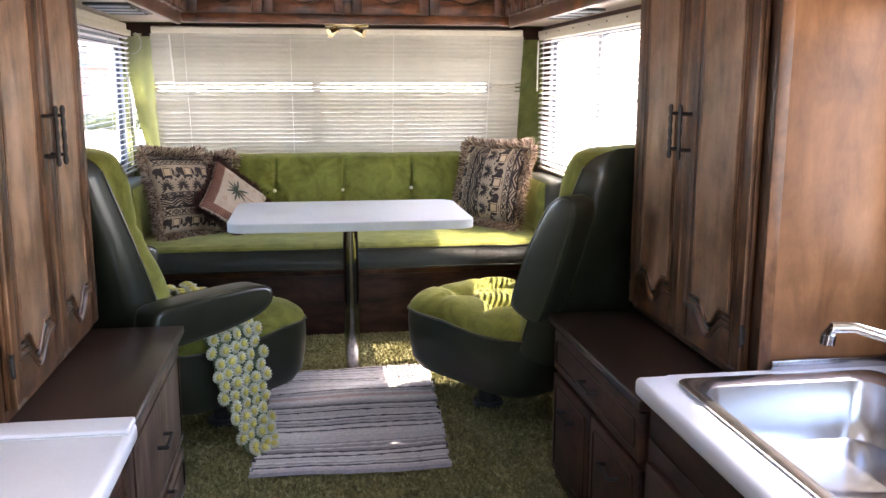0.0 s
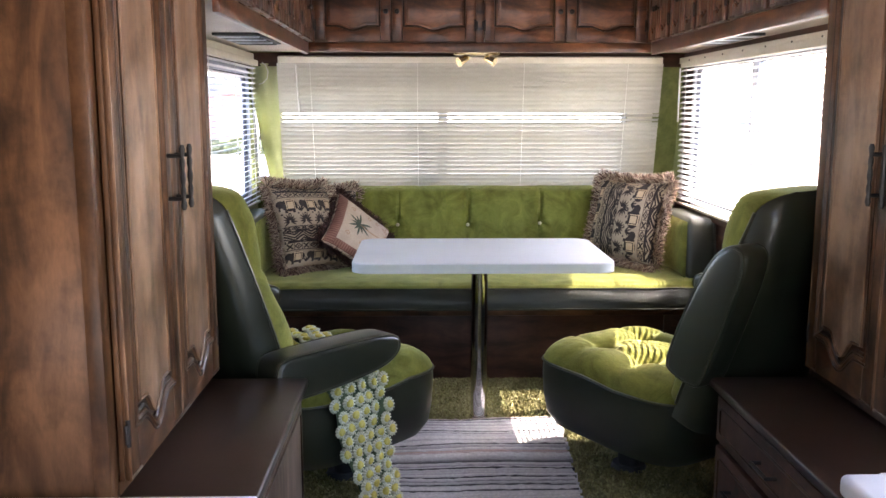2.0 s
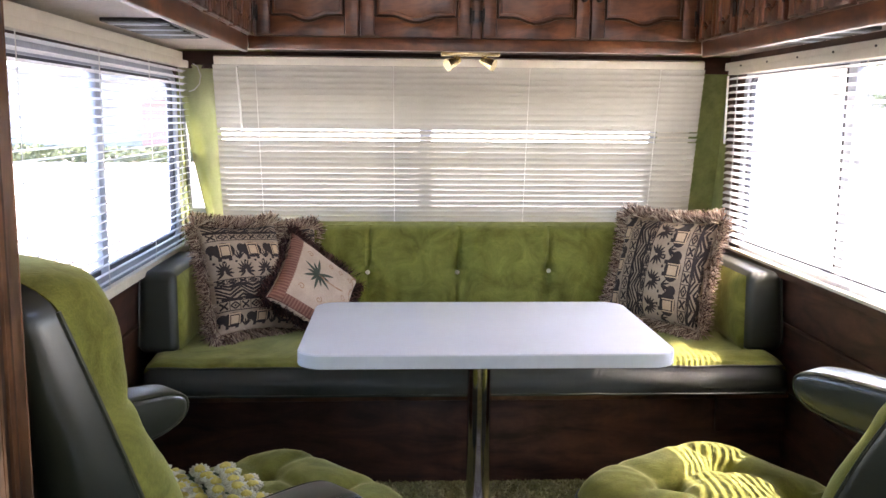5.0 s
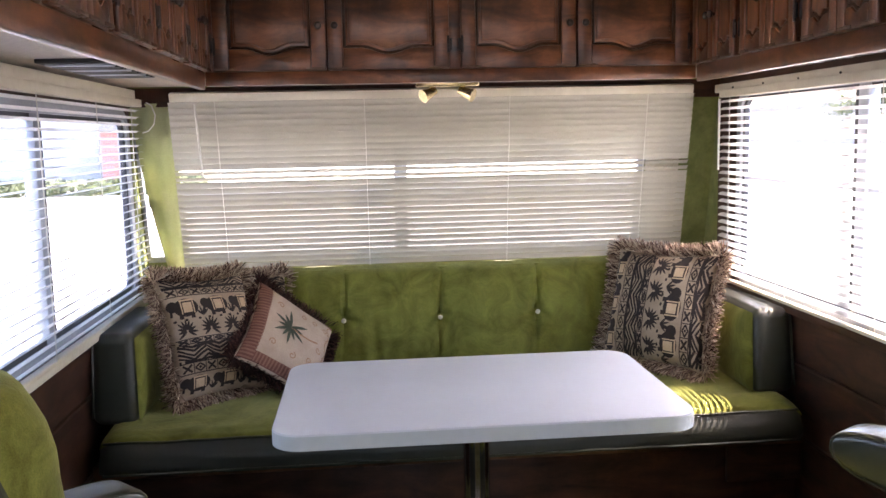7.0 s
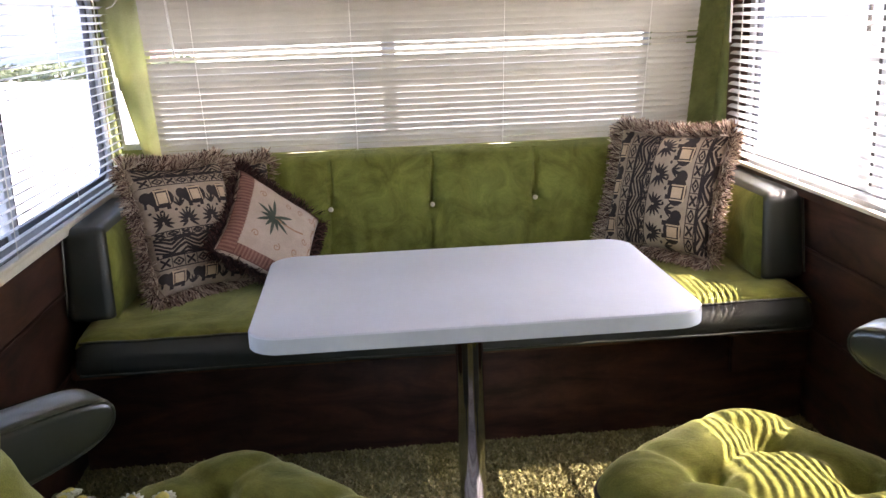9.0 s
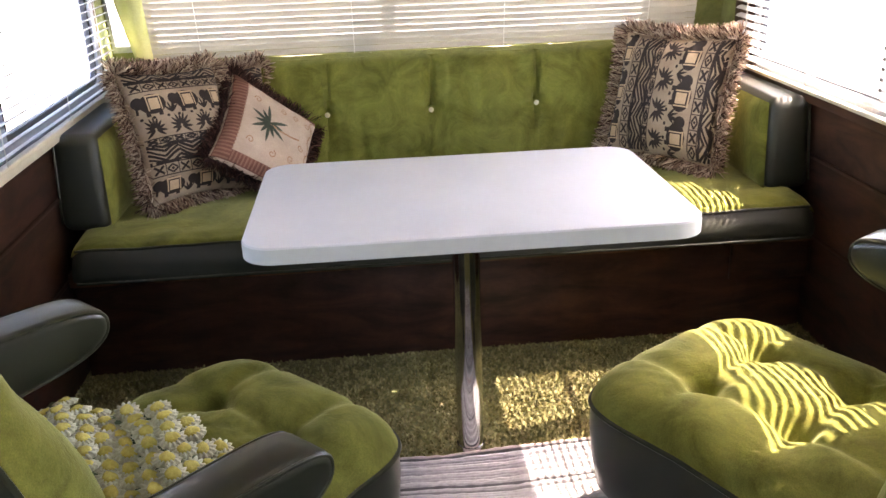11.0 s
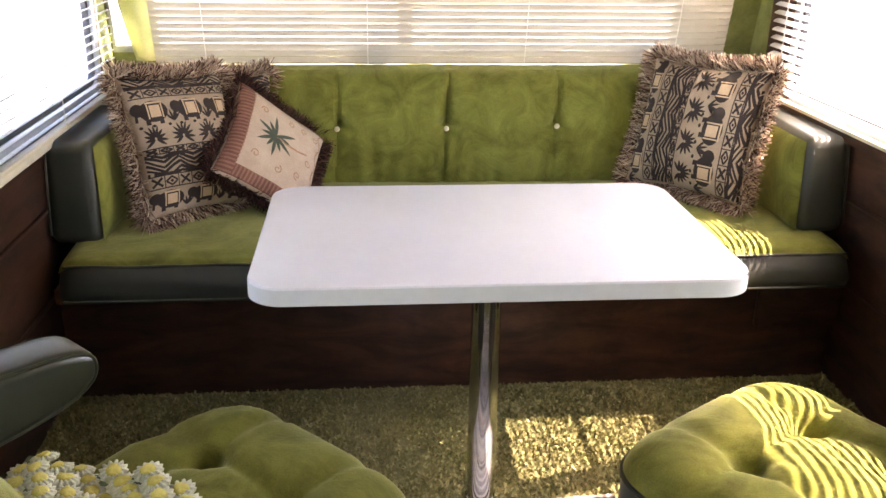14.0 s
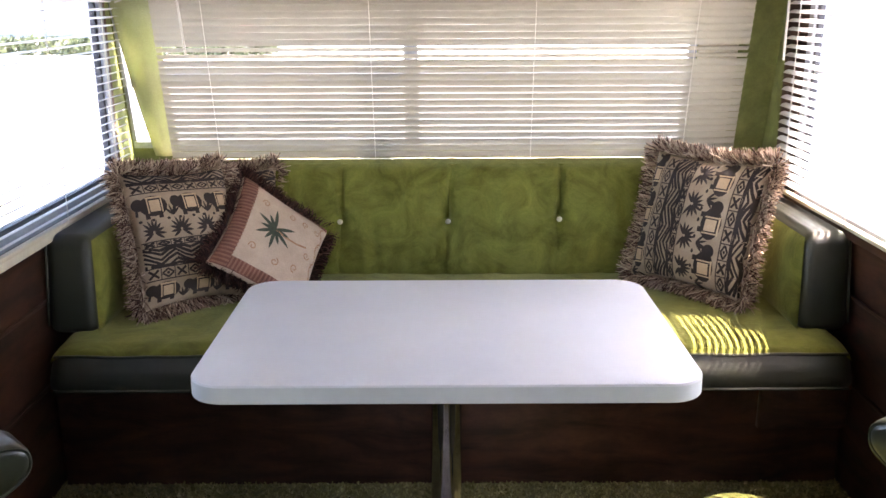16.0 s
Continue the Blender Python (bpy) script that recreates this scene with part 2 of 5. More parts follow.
MAUVE = surface("mauve_grey_siding", (0.26, 0.25, 0.28), (0.33, 0.315, 0.35), 0.9, size=3, fine=30, stretch=(1, 1, 0.4))
ROOF = surface("grey_roof", (0.16, 0.16, 0.17), (0.24, 0.24, 0.25), 0.8, size=2, fine=30)
BARK = surface("bark", (0.06, 0.045, 0.03), (0.11, 0.085, 0.06), 0.95, size=6, fine=40, relief=0.8)
GLASS, gt, gb = material("window_glass", 0.02)
gb.inputs["Transmission Weight"].default_value = 1.0
gb.inputs["IOR"].default_value = 1.1
gb.inputs["Base Color"].default_value = (0.97, 0.98, 1.0, 1)


# ---- building helpers ----
def part(name, bm, mat, parent=None, label="", smooth=35):
    """Links a bmesh as one mesh object, under a thing or a part where one is given."""
    me = bpy.data.meshes.new(name)
    bm.to_mesh(me)
    bm.free()
    me.materials.append(mat)
    if smooth:
        me.shade_smooth()
        me.set_sharp_from_angle(angle=radians(smooth))
    ob = new(name, me)
    if parent:
        ob.parent = parent
    if label:
        ob["label"] = label
    return ob


def thing(name, m, label, category, group="", kind=""):
    ob = new(name)
    ob.empty_display_size = 0.1
    ob.matrix_basis = m
    return tagged(ob, label, category, group, kind)


def box(lo, hi, r=0.0, seg=2, bm=None):
    """A box between two corners, its edges rounded by r."""
    own = bmesh.new()
    bmesh.ops.create_cube(own, size=1.0)
    for v in own.verts:
        v.co = Vector([lo[i] + (v.co[i] + 0.5) * (hi[i] - lo[i]) for i in range(3)])
    if r:
        bmesh.ops.bevel(own, geom=own.edges[:], offset=r, segments=seg, affect="EDGES", profile=0.5, clamp_overlap=True)
    return join(bm, own)


def join(bm, own):
    if bm is None:
        return own
    tmp = bpy.data.meshes.new("tmp")
    own.to_mesh(tmp)
    own.free()
    bm.from_mesh(tmp)
    bpy.data.meshes.remove(tmp)
    return bm


def cylinder(a, b, r, r2=None, seg=20, bm=None, cap=True):
    own = bmesh.new()
    a, b = Vector(a), Vector(b)
    d = b - a
    bmesh.ops.create_cone(own, cap_ends=cap, segments=seg, radius1=r, radius2=r if r2 is None else r2, depth=d.length)
    m = Matrix.Translation((a + b) / 2) @ d.to_track_quat("Z", "Y").to_matrix().to_4x4()
    bmesh.ops.transform(own, matrix=m, verts=own.verts[:])
    return join(bm, own)


def ball(c, r, bm=None, seg=14, scale=(1, 1, 1)):
    own = bmesh.new()
    bmesh.ops.create_uvsphere(own, u_segments=seg, v_segments=max(6, seg // 2), radius=r)
    for v in own.verts:
        v.co = Vector(c) + Vector([v.co[i] * scale[i] for i in range(3)])
    return join(bm, own)


def tube(points, r, seg=8, bm=None, closed=False):
    """A round cord along points; r is one radius or one a point."""
    own = bmesh.new()
    p = [Vector(q) for q in points]
    n = len(p)
    rings, side = [], None
    for i in range(n):
        a = p[i - 1] if (i or closed) else p[0]
        b = p[(i + 1) % n] if (i < n - 1 or closed) else p[-1]
        d = (b - a).normalized()
        if side is None:
            side = d.orthogonal().normalized()
        side = (side - d * side.dot(d)).normalized()
        up = d.cross(side)
        rr = r[i] if isinstance(r, (list, tuple)) else r
        rings.append([own.verts.new(p[i] + rr * (side * math.cos(k * 2 * math.pi / seg) + up * math.sin(k * 2 * math.pi / seg))) for k in range(seg)])
    for i in range(n if closed else n - 1):
        a, b = rings[i], rings[(i + 1) % n]
        for k in range(seg):
            own.faces.new((a[k], a[(k + 1) % seg], b[(k + 1) % seg], b[k]))
    if not closed:
        own.faces.new(rings[0][::-1])
        own.faces.new(rings[-1])
    return join(bm, own)


def prism(outline, y0, y1, r=0.0, bm=None, seg=2):
    """An outline in x and z, pushed out from y0 to y1, its rims rounded by r."""
    own = bmesh.new()
    f = own.faces.new([own.verts.new((x, y0, z)) for x, z in outline])
    ext = bmesh.ops.extrude_face_region(own, geom=[f])
    for v in ext["geom"]:
        if isinstance(v, bmesh.types.BMVert):
            v.co.y = y1
    bmesh.ops.recalc_face_normals(own, faces=own.faces[:])
    if r:
        rims = [e for e in own.edges if abs(e.verts[0].co.y - e.verts[1].co.y) < 1e-6]
        bmesh.ops.bevel(own, geom=rims, offset=r, segments=seg, affect="EDGES", profile=0.5, clamp_overlap=True)
    return join(bm, own)


def lift(bm, m):
    bmesh.ops.transform(bm, matrix=m, verts=bm.verts[:])
    return bm


def sheet(f, nu, nv, bm=None, wrap=False):
    """A grid of points f(u, v), u and v from 0 to 1."""
    own = bmesh.new()
    g = [[own.verts.new(f(i / nu, j / nv)) for j in range(nv + 1)] for i in range(nu if wrap else nu + 1)]
    for i in range(nu):
        for j in range(nv):
            own.faces.new((g[i][j], g[(i + 1) % len(g)][j], g[(i + 1) % len(g)][j + 1], g[i][j + 1]))
    return join(bm, own)


def rounded(w, d, r, n=8):
    """Corners of a rounded rectangle about 0."""
    out = []
    for sx, sy, a0 in ((1, 1, 0), (-1, 1, 90), (-1, -1, 180), (1, -1, 270)):
        for k in range(n + 1):
            a = radians(a0 + 90 * k / n)
            out.append((sx * (w / 2 - r) + r * math.cos(a), sy * (d / 2 - r) + r * math.sin(a)))
    return out


def raw(name, verts, faces, mat, parent=None, label=""):
    me = bpy.data.meshes.new(name)
    me.from_pydata(verts, [], faces)
    me.materials.append(mat)
    ob = new(name, me)
    if parent:
        ob.parent = parent
    if label:
        ob["label"] = label
    return ob


def structure(name, bm, mat, label, category):
    return tagged(part(name, bm, mat), label, category, kind="structure")


# ---- the shell ----
XL, XR, YB, YN, ZC = -1.05, 1.42, 5.40, -1.30, 2.00
SILL, WTOP = 0.82, 1.575
WL0, WL1, WR0, WR1 = 3.00, 5.36, 3.32, 5.20
SLOPE = 0.22
LEAN_BACK = math.degrees(math.atan(SLOPE))


def end_y(z):
    """How far the end wall stands back at a height: it leans out towards the sill."""
    return YB + SLOPE * (1.62 - min(1.62, max(0.80, z)))


floor = structure("floor", box((XL - 0.08, YN - 0.08, -0.06), (XR + 0.08, YB + 0.30, 0.0)), BACKING, "olive green carpeted caravan floor", "floor")


def wall_with_holes(name, x0, x1, y0, y1, holes, mat, along="y"):
    """A side wall from 0 to the ceiling with rectangular holes (from, to, bottom, top) along it."""
    bm = bmesh.new()
    cur = y0
    for a, b, lo, hi in sorted(holes):
        box((x0, cur, 0), (x1, a, ZC), bm=bm)
        box((x0, a, 0), (x1, b, lo), bm=bm)
        box((x0, a, hi), (x1, b, ZC), bm=bm)
        cur = b
    box((x0, cur, 0), (x1, y1, ZC), bm=bm)
    if along == "x":
        lift(bm, Matrix(((0, 1, 0, 0), (1, 0, 0, 0), (0, 0, 1, 0), (0, 0, 0, 1))))
        bmesh.ops.recalc_face_normals(bm, faces=bm.faces[:])
    return structure(name, bm, mat, "dark brown wood panelled caravan wall", "wall")


KW = (0.22, 1.88, 0.82, 1.55)
WALL = 0.026
wall_west = wall_with_holes("wall_west", XL - WALL, XL, YN, YB, [(WL0, WL1, SILL, WTOP)], DARK_Y)
wall_east = wall_with_holes("wall_east", XR, XR + WALL, YN, YB, [(WR0, WR1, SILL, WTOP + 0.04), KW], DARK_Y)
bm = bmesh.new()
WX0, WX1, WZ0, WZ1 = -1.046, 1.115, 0.93, 1.485
for x0, x1, zs in ((XL - WALL, WX0, (0, 0.80, WZ0, WZ1, 1.62, ZC)), (WX0, WX1, (0, 0.80, WZ0)), (WX0, WX1, (WZ1, 1.62, ZC)), (WX1, XR + WALL, (0, 0.80, WZ0, WZ1, 1.62, ZC))):
    for z0, z1 in zip(zs, zs[1:]):
        box((x0, YB, z0), (x1, YB + 0.03, z1), bm=bm)
bmesh.ops.remove_doubles(bm, verts=bm.verts[:], dist=0.0001)
for v in bm.verts:
    v.co.y += end_y(v.co.z) - YB
wall_north = structure("wall_north", bm, LINING, "leaning end wall lined with green fabric", "wall")
# Unseen wall behind the camera; its opening is added to let in fill daylight.
wall_south = wall_with_holes("wall_south", YN - 0.06, YN, XL, XR, [(-0.60, 0.95, 0.90, 1.70)], CREAM, "x")


def cheek(name, x0, x1):
    """The wedge of wall between an upright side and the leaning end."""
    b = bmesh.new()
    rows = [(YB, z) for z in (1.62, 1.30, 0.80, 0.0)]
    for (y, za), (_, zb) in zip(rows, rows[1:]):
        q = [b.verts.new((x, yy, z)) for x in (x0, x1) for yy, z in ((y, za), (end_y(za) + 0.001, za), (end_y(zb) + 0.001, zb), (y, zb))]
        for f in ((0, 1, 2, 3), (7, 6, 5, 4), (0, 4, 5, 1), (1, 5, 6, 2), (2, 6, 7, 3), (3, 7, 4, 0)):
            b.faces.new([q[k] for k in f])
    bmesh.ops.remove_doubles(b, verts=b.verts[:], dist=0.0001)
    bmesh.ops.recalc_face_normals(b, faces=b.faces[:])
    return structure(name, b, LINING, "green fabric lined corner of the wall", "wall")


cheek("wall_northeast", XR, XR + WALL)
cheek("wall_northwest", XL - WALL, XL)
bm = box((XL - 0.06, YN - 0.06, ZC), (XR + 0.06, 1.05, ZC + 0.05))
box((XL - 0.06, 1.65, ZC), (XR + 0.06, YB + 0.10, ZC + 0.05), bm=bm)
box((XL - 0.06, 1.05, ZC), (0.05, 1.65, ZC + 0.05), bm=bm)
box((0.65, 1.05, ZC), (XR + 0.06, 1.65, ZC + 0.05), bm=bm)
ceiling = structure("ceiling", bm, CEILING, "cream ceiling board with a roof hatch opening", "ceiling")

# grooves in the side panelling
for side, x in (("west", XL + 0.006), ("east", XR - 0.006)):
    for z in (0.34, 0.60):
        tagged(part("trim_" + side, box((x - 0.005, 2.80, z), (x + 0.005, 5.38, z + 0.012), 0.003), DARK_Y), "dark brown strip on the wall panel", "trim", kind="structure")
    sx = x + (0.02 if side == "west" else -0.02)
    tagged(part("sill_" + side, box((min(x, sx) - 0.008, 2.80, 0.785), (max(x, sx) + 0.008, 5.38, 0.815), 0.004), CREAM if side == "west" else DARK_Y),
           "painted ledge below the side window" if side == "west" else "dark wood ledge below the side window", "trim", kind="structure")


# Dark strip painted in for the shaded gap above the head rail.
tagged(part("trim_north", box((XL + 0.002, YB - 0.012, 1.585), (XR - 0.002, YB - 0.003, 1.66), 0.002), DARK_X), "dark strip standing in for shade above the end blind", "trim", kind="structure")


# ---- windows ----
def side_window(name, x, out, y0, y1, mull, WTOP=WTOP):
    """A sliding aluminium window with round corners in a side wall; out is +1 or -1."""
    w = thing(name, pose(x + out * 0.013, (y0 + y1) / 2, (SILL + WTOP) / 2), "aluminium sliding caravan window with rounded corners", "window", kind="structure")
    d, h = y1 - y0, WTOP - SILL
    turn = Matrix.Rotation(radians(90), 4, "Z")

    def ring(dd, hh, rr, t, depth, off):
        outer, inner = rounded(dd, hh, rr), rounded(dd - 2 * t, hh - 2 * t, max(0.01, rr - t))
        b = bmesh.new()
        n = len(outer)
        v = [[b.verts.new((p[0], y, p[1])) for p in ps] for ps, y in ((outer, -depth), (inner, -depth), (inner, depth), (outer, depth))]
        for k in range(4):
            for i in range(n):
                b.faces.new((v[k][i], v[k][(i + 1) % n], v[(k + 1) % 4][(i + 1) % n], v[(k + 1) % 4][i]))
        bmesh.ops.recalc_face_normals(b, faces=b.faces[:])
        for q in b.verts:
            q.co.y += off
        return lift(b, turn)
    part("window_frame", ring(d, h, 0.10, 0.040, 0.020, 0), ALU, w)
    part("seal", ring(d - 0.08, h - 0.08, 0.06, 0.016, 0.010, 0), RUBBER, w)
    ym = mull - (y0 + y1) / 2
    part("mullion", box((-0.02, ym - 0.028, -h / 2 + 0.04), (0.02, ym + 0.028, h / 2 - 0.04), 0.004), ALU, w)
    part("mullion", box((-0.012, ym + 0.034, -h / 2 + 0.04), (0.012, ym + 0.060, h / 2 - 0.04), 0.004), RUBBER, w)
    for a, b in ((-d / 2 + 0.06, ym - 0.03), (ym + 0.06, d / 2 - 0.06)):
        p = part("pane", box((-0.002, a, -h / 2 + 0.05), (0.002, b, h / 2 - 0.05)), GLASS, w)
        p.visible_shadow = False
    return w, h


win_w, wh = side_window("window_1", XL, -1, WL0, WL1, 4.34)
win_e, wh = side_window("window_2", XR, 1, WR0, WR1, 4.28, WTOP + 0.04)
part("glazing_bar", box((-0.008, -0.90, 1.243 - (SILL + WTOP + 0.04) / 2), (0.008, 0.90, 1.260 - (SILL + WTOP + 0.04) / 2), 0.003), ALU, win_e)
HN = 0.5 * (WZ1 - WZ0) / math.cos(radians(LEAN_BACK))
win_n = thing("window_3", pose((WX0 + WX1) / 2, end_y((WZ0 + WZ1) / 2) + 0.015, (WZ0 + WZ1) / 2, LEAN_BACK), "wide aluminium end window with a centre post", "window", kind="structure")
HX = (WX1 - WX0) / 2
bm = box((-HX, -0.015, -HN), (HX, 0.015, -HN + 0.03), 0.004)
for lo, hi in (((-HX, -0.015, HN - 0.03), (HX, 0.015, HN)), ((-HX, -0.015, -HN + 0.03), (-HX + 0.016, 0.015, HN - 0.03)), ((HX - 0.03, -0.015, -HN + 0.03), (HX, 0.015, HN - 0.03))):
    box(lo, hi, 0.004, bm=bm)
part("window_frame", bm, ALU, win_n)
part("casing", box((HX + 0.003, -0.024, -HN), (HX + 0.150, -0.010, HN), 0.003), CREAM, win_n, "cream painted board beside the glass")
part("mullion", box((-0.014, -0.02, -HN + 0.03), (0.041, 0.02, HN - 0.03), 0.004), ALU, win_n)
part("transom", box((-HX + 0.03, -0.018, -0.035), (HX - 0.03, 0.018, 0.010), 0.004), ALU, win_n)
for a, b in ((-HX + 0.03, -0.014), (0.041, HX - 0.03)):
    p = part("pane", box((a, -0.002, -HN + 0.03), (b, 0.002, HN - 0.03)), GLASS, win_n)
    p.visible_shadow = False
win_k = thing("window_4", pose(XR + 0.013, 1.05, 1.185), "kitchen window over the sink", "window", kind="structure")
bm = box((-0.02, -0.83, -0.365), (0.02, 0.83, -0.34), 0.004)
for lo, hi in (((-0.02, -0.83, 0.34), (0.02, 0.83, 0.365)), ((-0.02, -0.83, -0.34), (0.02, -0.805, 0.34)), ((-0.02, 0.805, -0.34), (0.02, 0.83, 0.34))):
    box(lo, hi, 0.004, bm=bm)
part("window_frame", bm, ALU, win_k)


# ---- blinds ----
def slat_mesh(name, length, width, mat, crown=0.0038):
    n = 5
    v, f = [], []
    for i in range(n + 1):
        u = i / n - 0.5
        z = crown * (1 - 4 * u * u)
        v += [(-length / 2, u * width, z), (length / 2, u * width, z)]
    for i in range(n):
        f.append((2 * i, 2 * i + 1, 2 * i + 3, 2 * i + 2))
    me = bpy.data.meshes.new(name)
    me.from_pydata(v, [], f)
    me.materials.append(mat)
    me.shade_smooth()
    return me


def blind(name, m, length, top, bottom, tilt, mat, label, rail_h=0.032, gaps=(), pitch=0.0238, cords=(), wand=None, wobble=1.0):
    """A venetian blind; local x runs along it, local -y faces the room, z is world height."""
    bl = thing(name, m, label, "window blind")
    part("head_rail", box((-length / 2, -0.018, top), (length / 2, 0.018, top + rail_h), 0.003), CREAM, bl, "cream painted head rail")
    part("bottom_rail", box((-length / 2, -0.011, bottom - 0.014), (length / 2, 0.011, bottom), 0.004), CREAM, bl)
    me = slat_mesh("slat", length + 0.02, 0.0282 if abs(tilt) > 50 else 0.0255, mat, 0.0026 if abs(tilt) > 50 else 0.0038)
    z, k = top - 0.016, 0
    rnd = random.Random(len(name) * 7 + int(length * 100))
    while z > bottom + 0.008:
        ob = new("slat", me)
        ob.parent = bl
        a = tilt + rnd.uniform(-wobble, wobble)
        if any(lo < z < hi for lo, hi in gaps):
            a = tilt * 0.64
        ob.matrix_basis = pose(0, 0, z, a, 0, rnd.uniform(-0.01, 0.01))
        z -= pitch
        k += 1
    for k, x in enumerate(cords):
        front = 0.0145 if abs(tilt) < 50 else (0.0062 if k in (0, len(cords) - 1) else 0.0030)
        part("cord", tube([(x, -front, top), (x, -front, (top + bottom) / 2), (x + 0.002, -front, bottom)], 0.0015, 5), CORD, bl)
    if wand:
        x, lo = wand
        part("wand", cylinder((x, -0.028, top - 0.005), (x + 0.006, -0.032, lo), 0.0045, seg=8), CORD, bl, "clear plastic tilt wand")
    return bl


blind("venetian_blind", Matrix.Translation((0.2025, 5.345, 1.603)) @ Matrix.Rotation(radians(LEAN_BACK), 4, "X") @ Matrix.Translation((0, 0, -1.603)), 2.150, 1.603, 0.876, -74.5, SLAT,
      "closed cream venetian blind across the end window", rail_h=0.036, gaps=((1.255, 1.318),), pitch=0.0256, cords=(-0.90, -0.30, 0.30, 0.885), wand=(-0.975, 1.30), wobble=0.5)
blind("venetian_blind", pose(XL + 0.045, 4.20, 0, 0, 0, 90), 2.32, 1.585, 0.835, -15, SLAT_SIDE, "open white venetian blind before the side window", rail_h=0.03,
      pitch=0.0275, cords=(-0.6, 0.0, 0.55, 1.0))
blind("venetian_blind", pose(XR - 0.045, 4.29, 0, 0, 0, -90), 1.92, 1.575, 0.835, 26.5, SLAT_SIDE, "open white venetian blind letting striped sun in", rail_h=0.03,
      pitch=0.029, cords=(-0.86, -0.36, 0.2, 0.7), wand=(-0.93, 1.28))


loop = thing("blind_cord", pose(-0.955, 5.30, 1.60), "loop of thin white blind cord hanging in the corner", "cord")
part("cord", tube([(0, 0.0, 0.0), (0.02, -0.005, -0.012), (0.034, -0.01, -0.05), (0.028, -0.012, -0.085), (0.005, -0.01, -0.11), (-0.02, -0.005, -0.118)], 0.0025, 6), CORD, loop)

# green curtain strips in the end corners
def curtain(name, x0, x1, y, top, bottom, flare):
    def f(u, v):
        z = top + (bottom - top) * v
        x = x0 + (x1 - x0) * u + flare * v ** 1.6 * (1 - u) + 0.02 * v * u
        return (x, y + 0.008 * math.sin(u * 9 + v * 1.2) + (end_y(z) - YB), z)
    bm = sheet(f, 26, 18)
    ob = part(name, bm, CURTAIN, None)
    s = ob.modifiers.new("thick", "SOLIDIFY")
    s.thickness = 0.003
    return tagged(ob, "narrow green fabric curtain hanging beside the blind", "curtain")


curtain("curtain", -1.044, -0.880, YB - 0.012, 1.60, 0.90, 0.080)


# ---- cabinet doors ----
def ogee(w, h, drop, top_drop=0.0, n=26):
    """The outline of a cathedral panel: straight sides, a dipped middle at the bottom and a raised one at the top."""
    def curve(u):
        u = abs(2 * u - 1)
        if u > 0.62:
            return 0.0
        s = u / 0.62
        return 0.5 * (1 + math.cos(math.pi * s))
    pts = [(-w / 2 + w * i / n, -h / 2 - drop * curve(i / n)) for i in range(n + 1)]
    pts += [(w / 2 - w * i / n, h / 2 + top_drop * curve(i / n)) for i in range(n + 1)]
    return pts


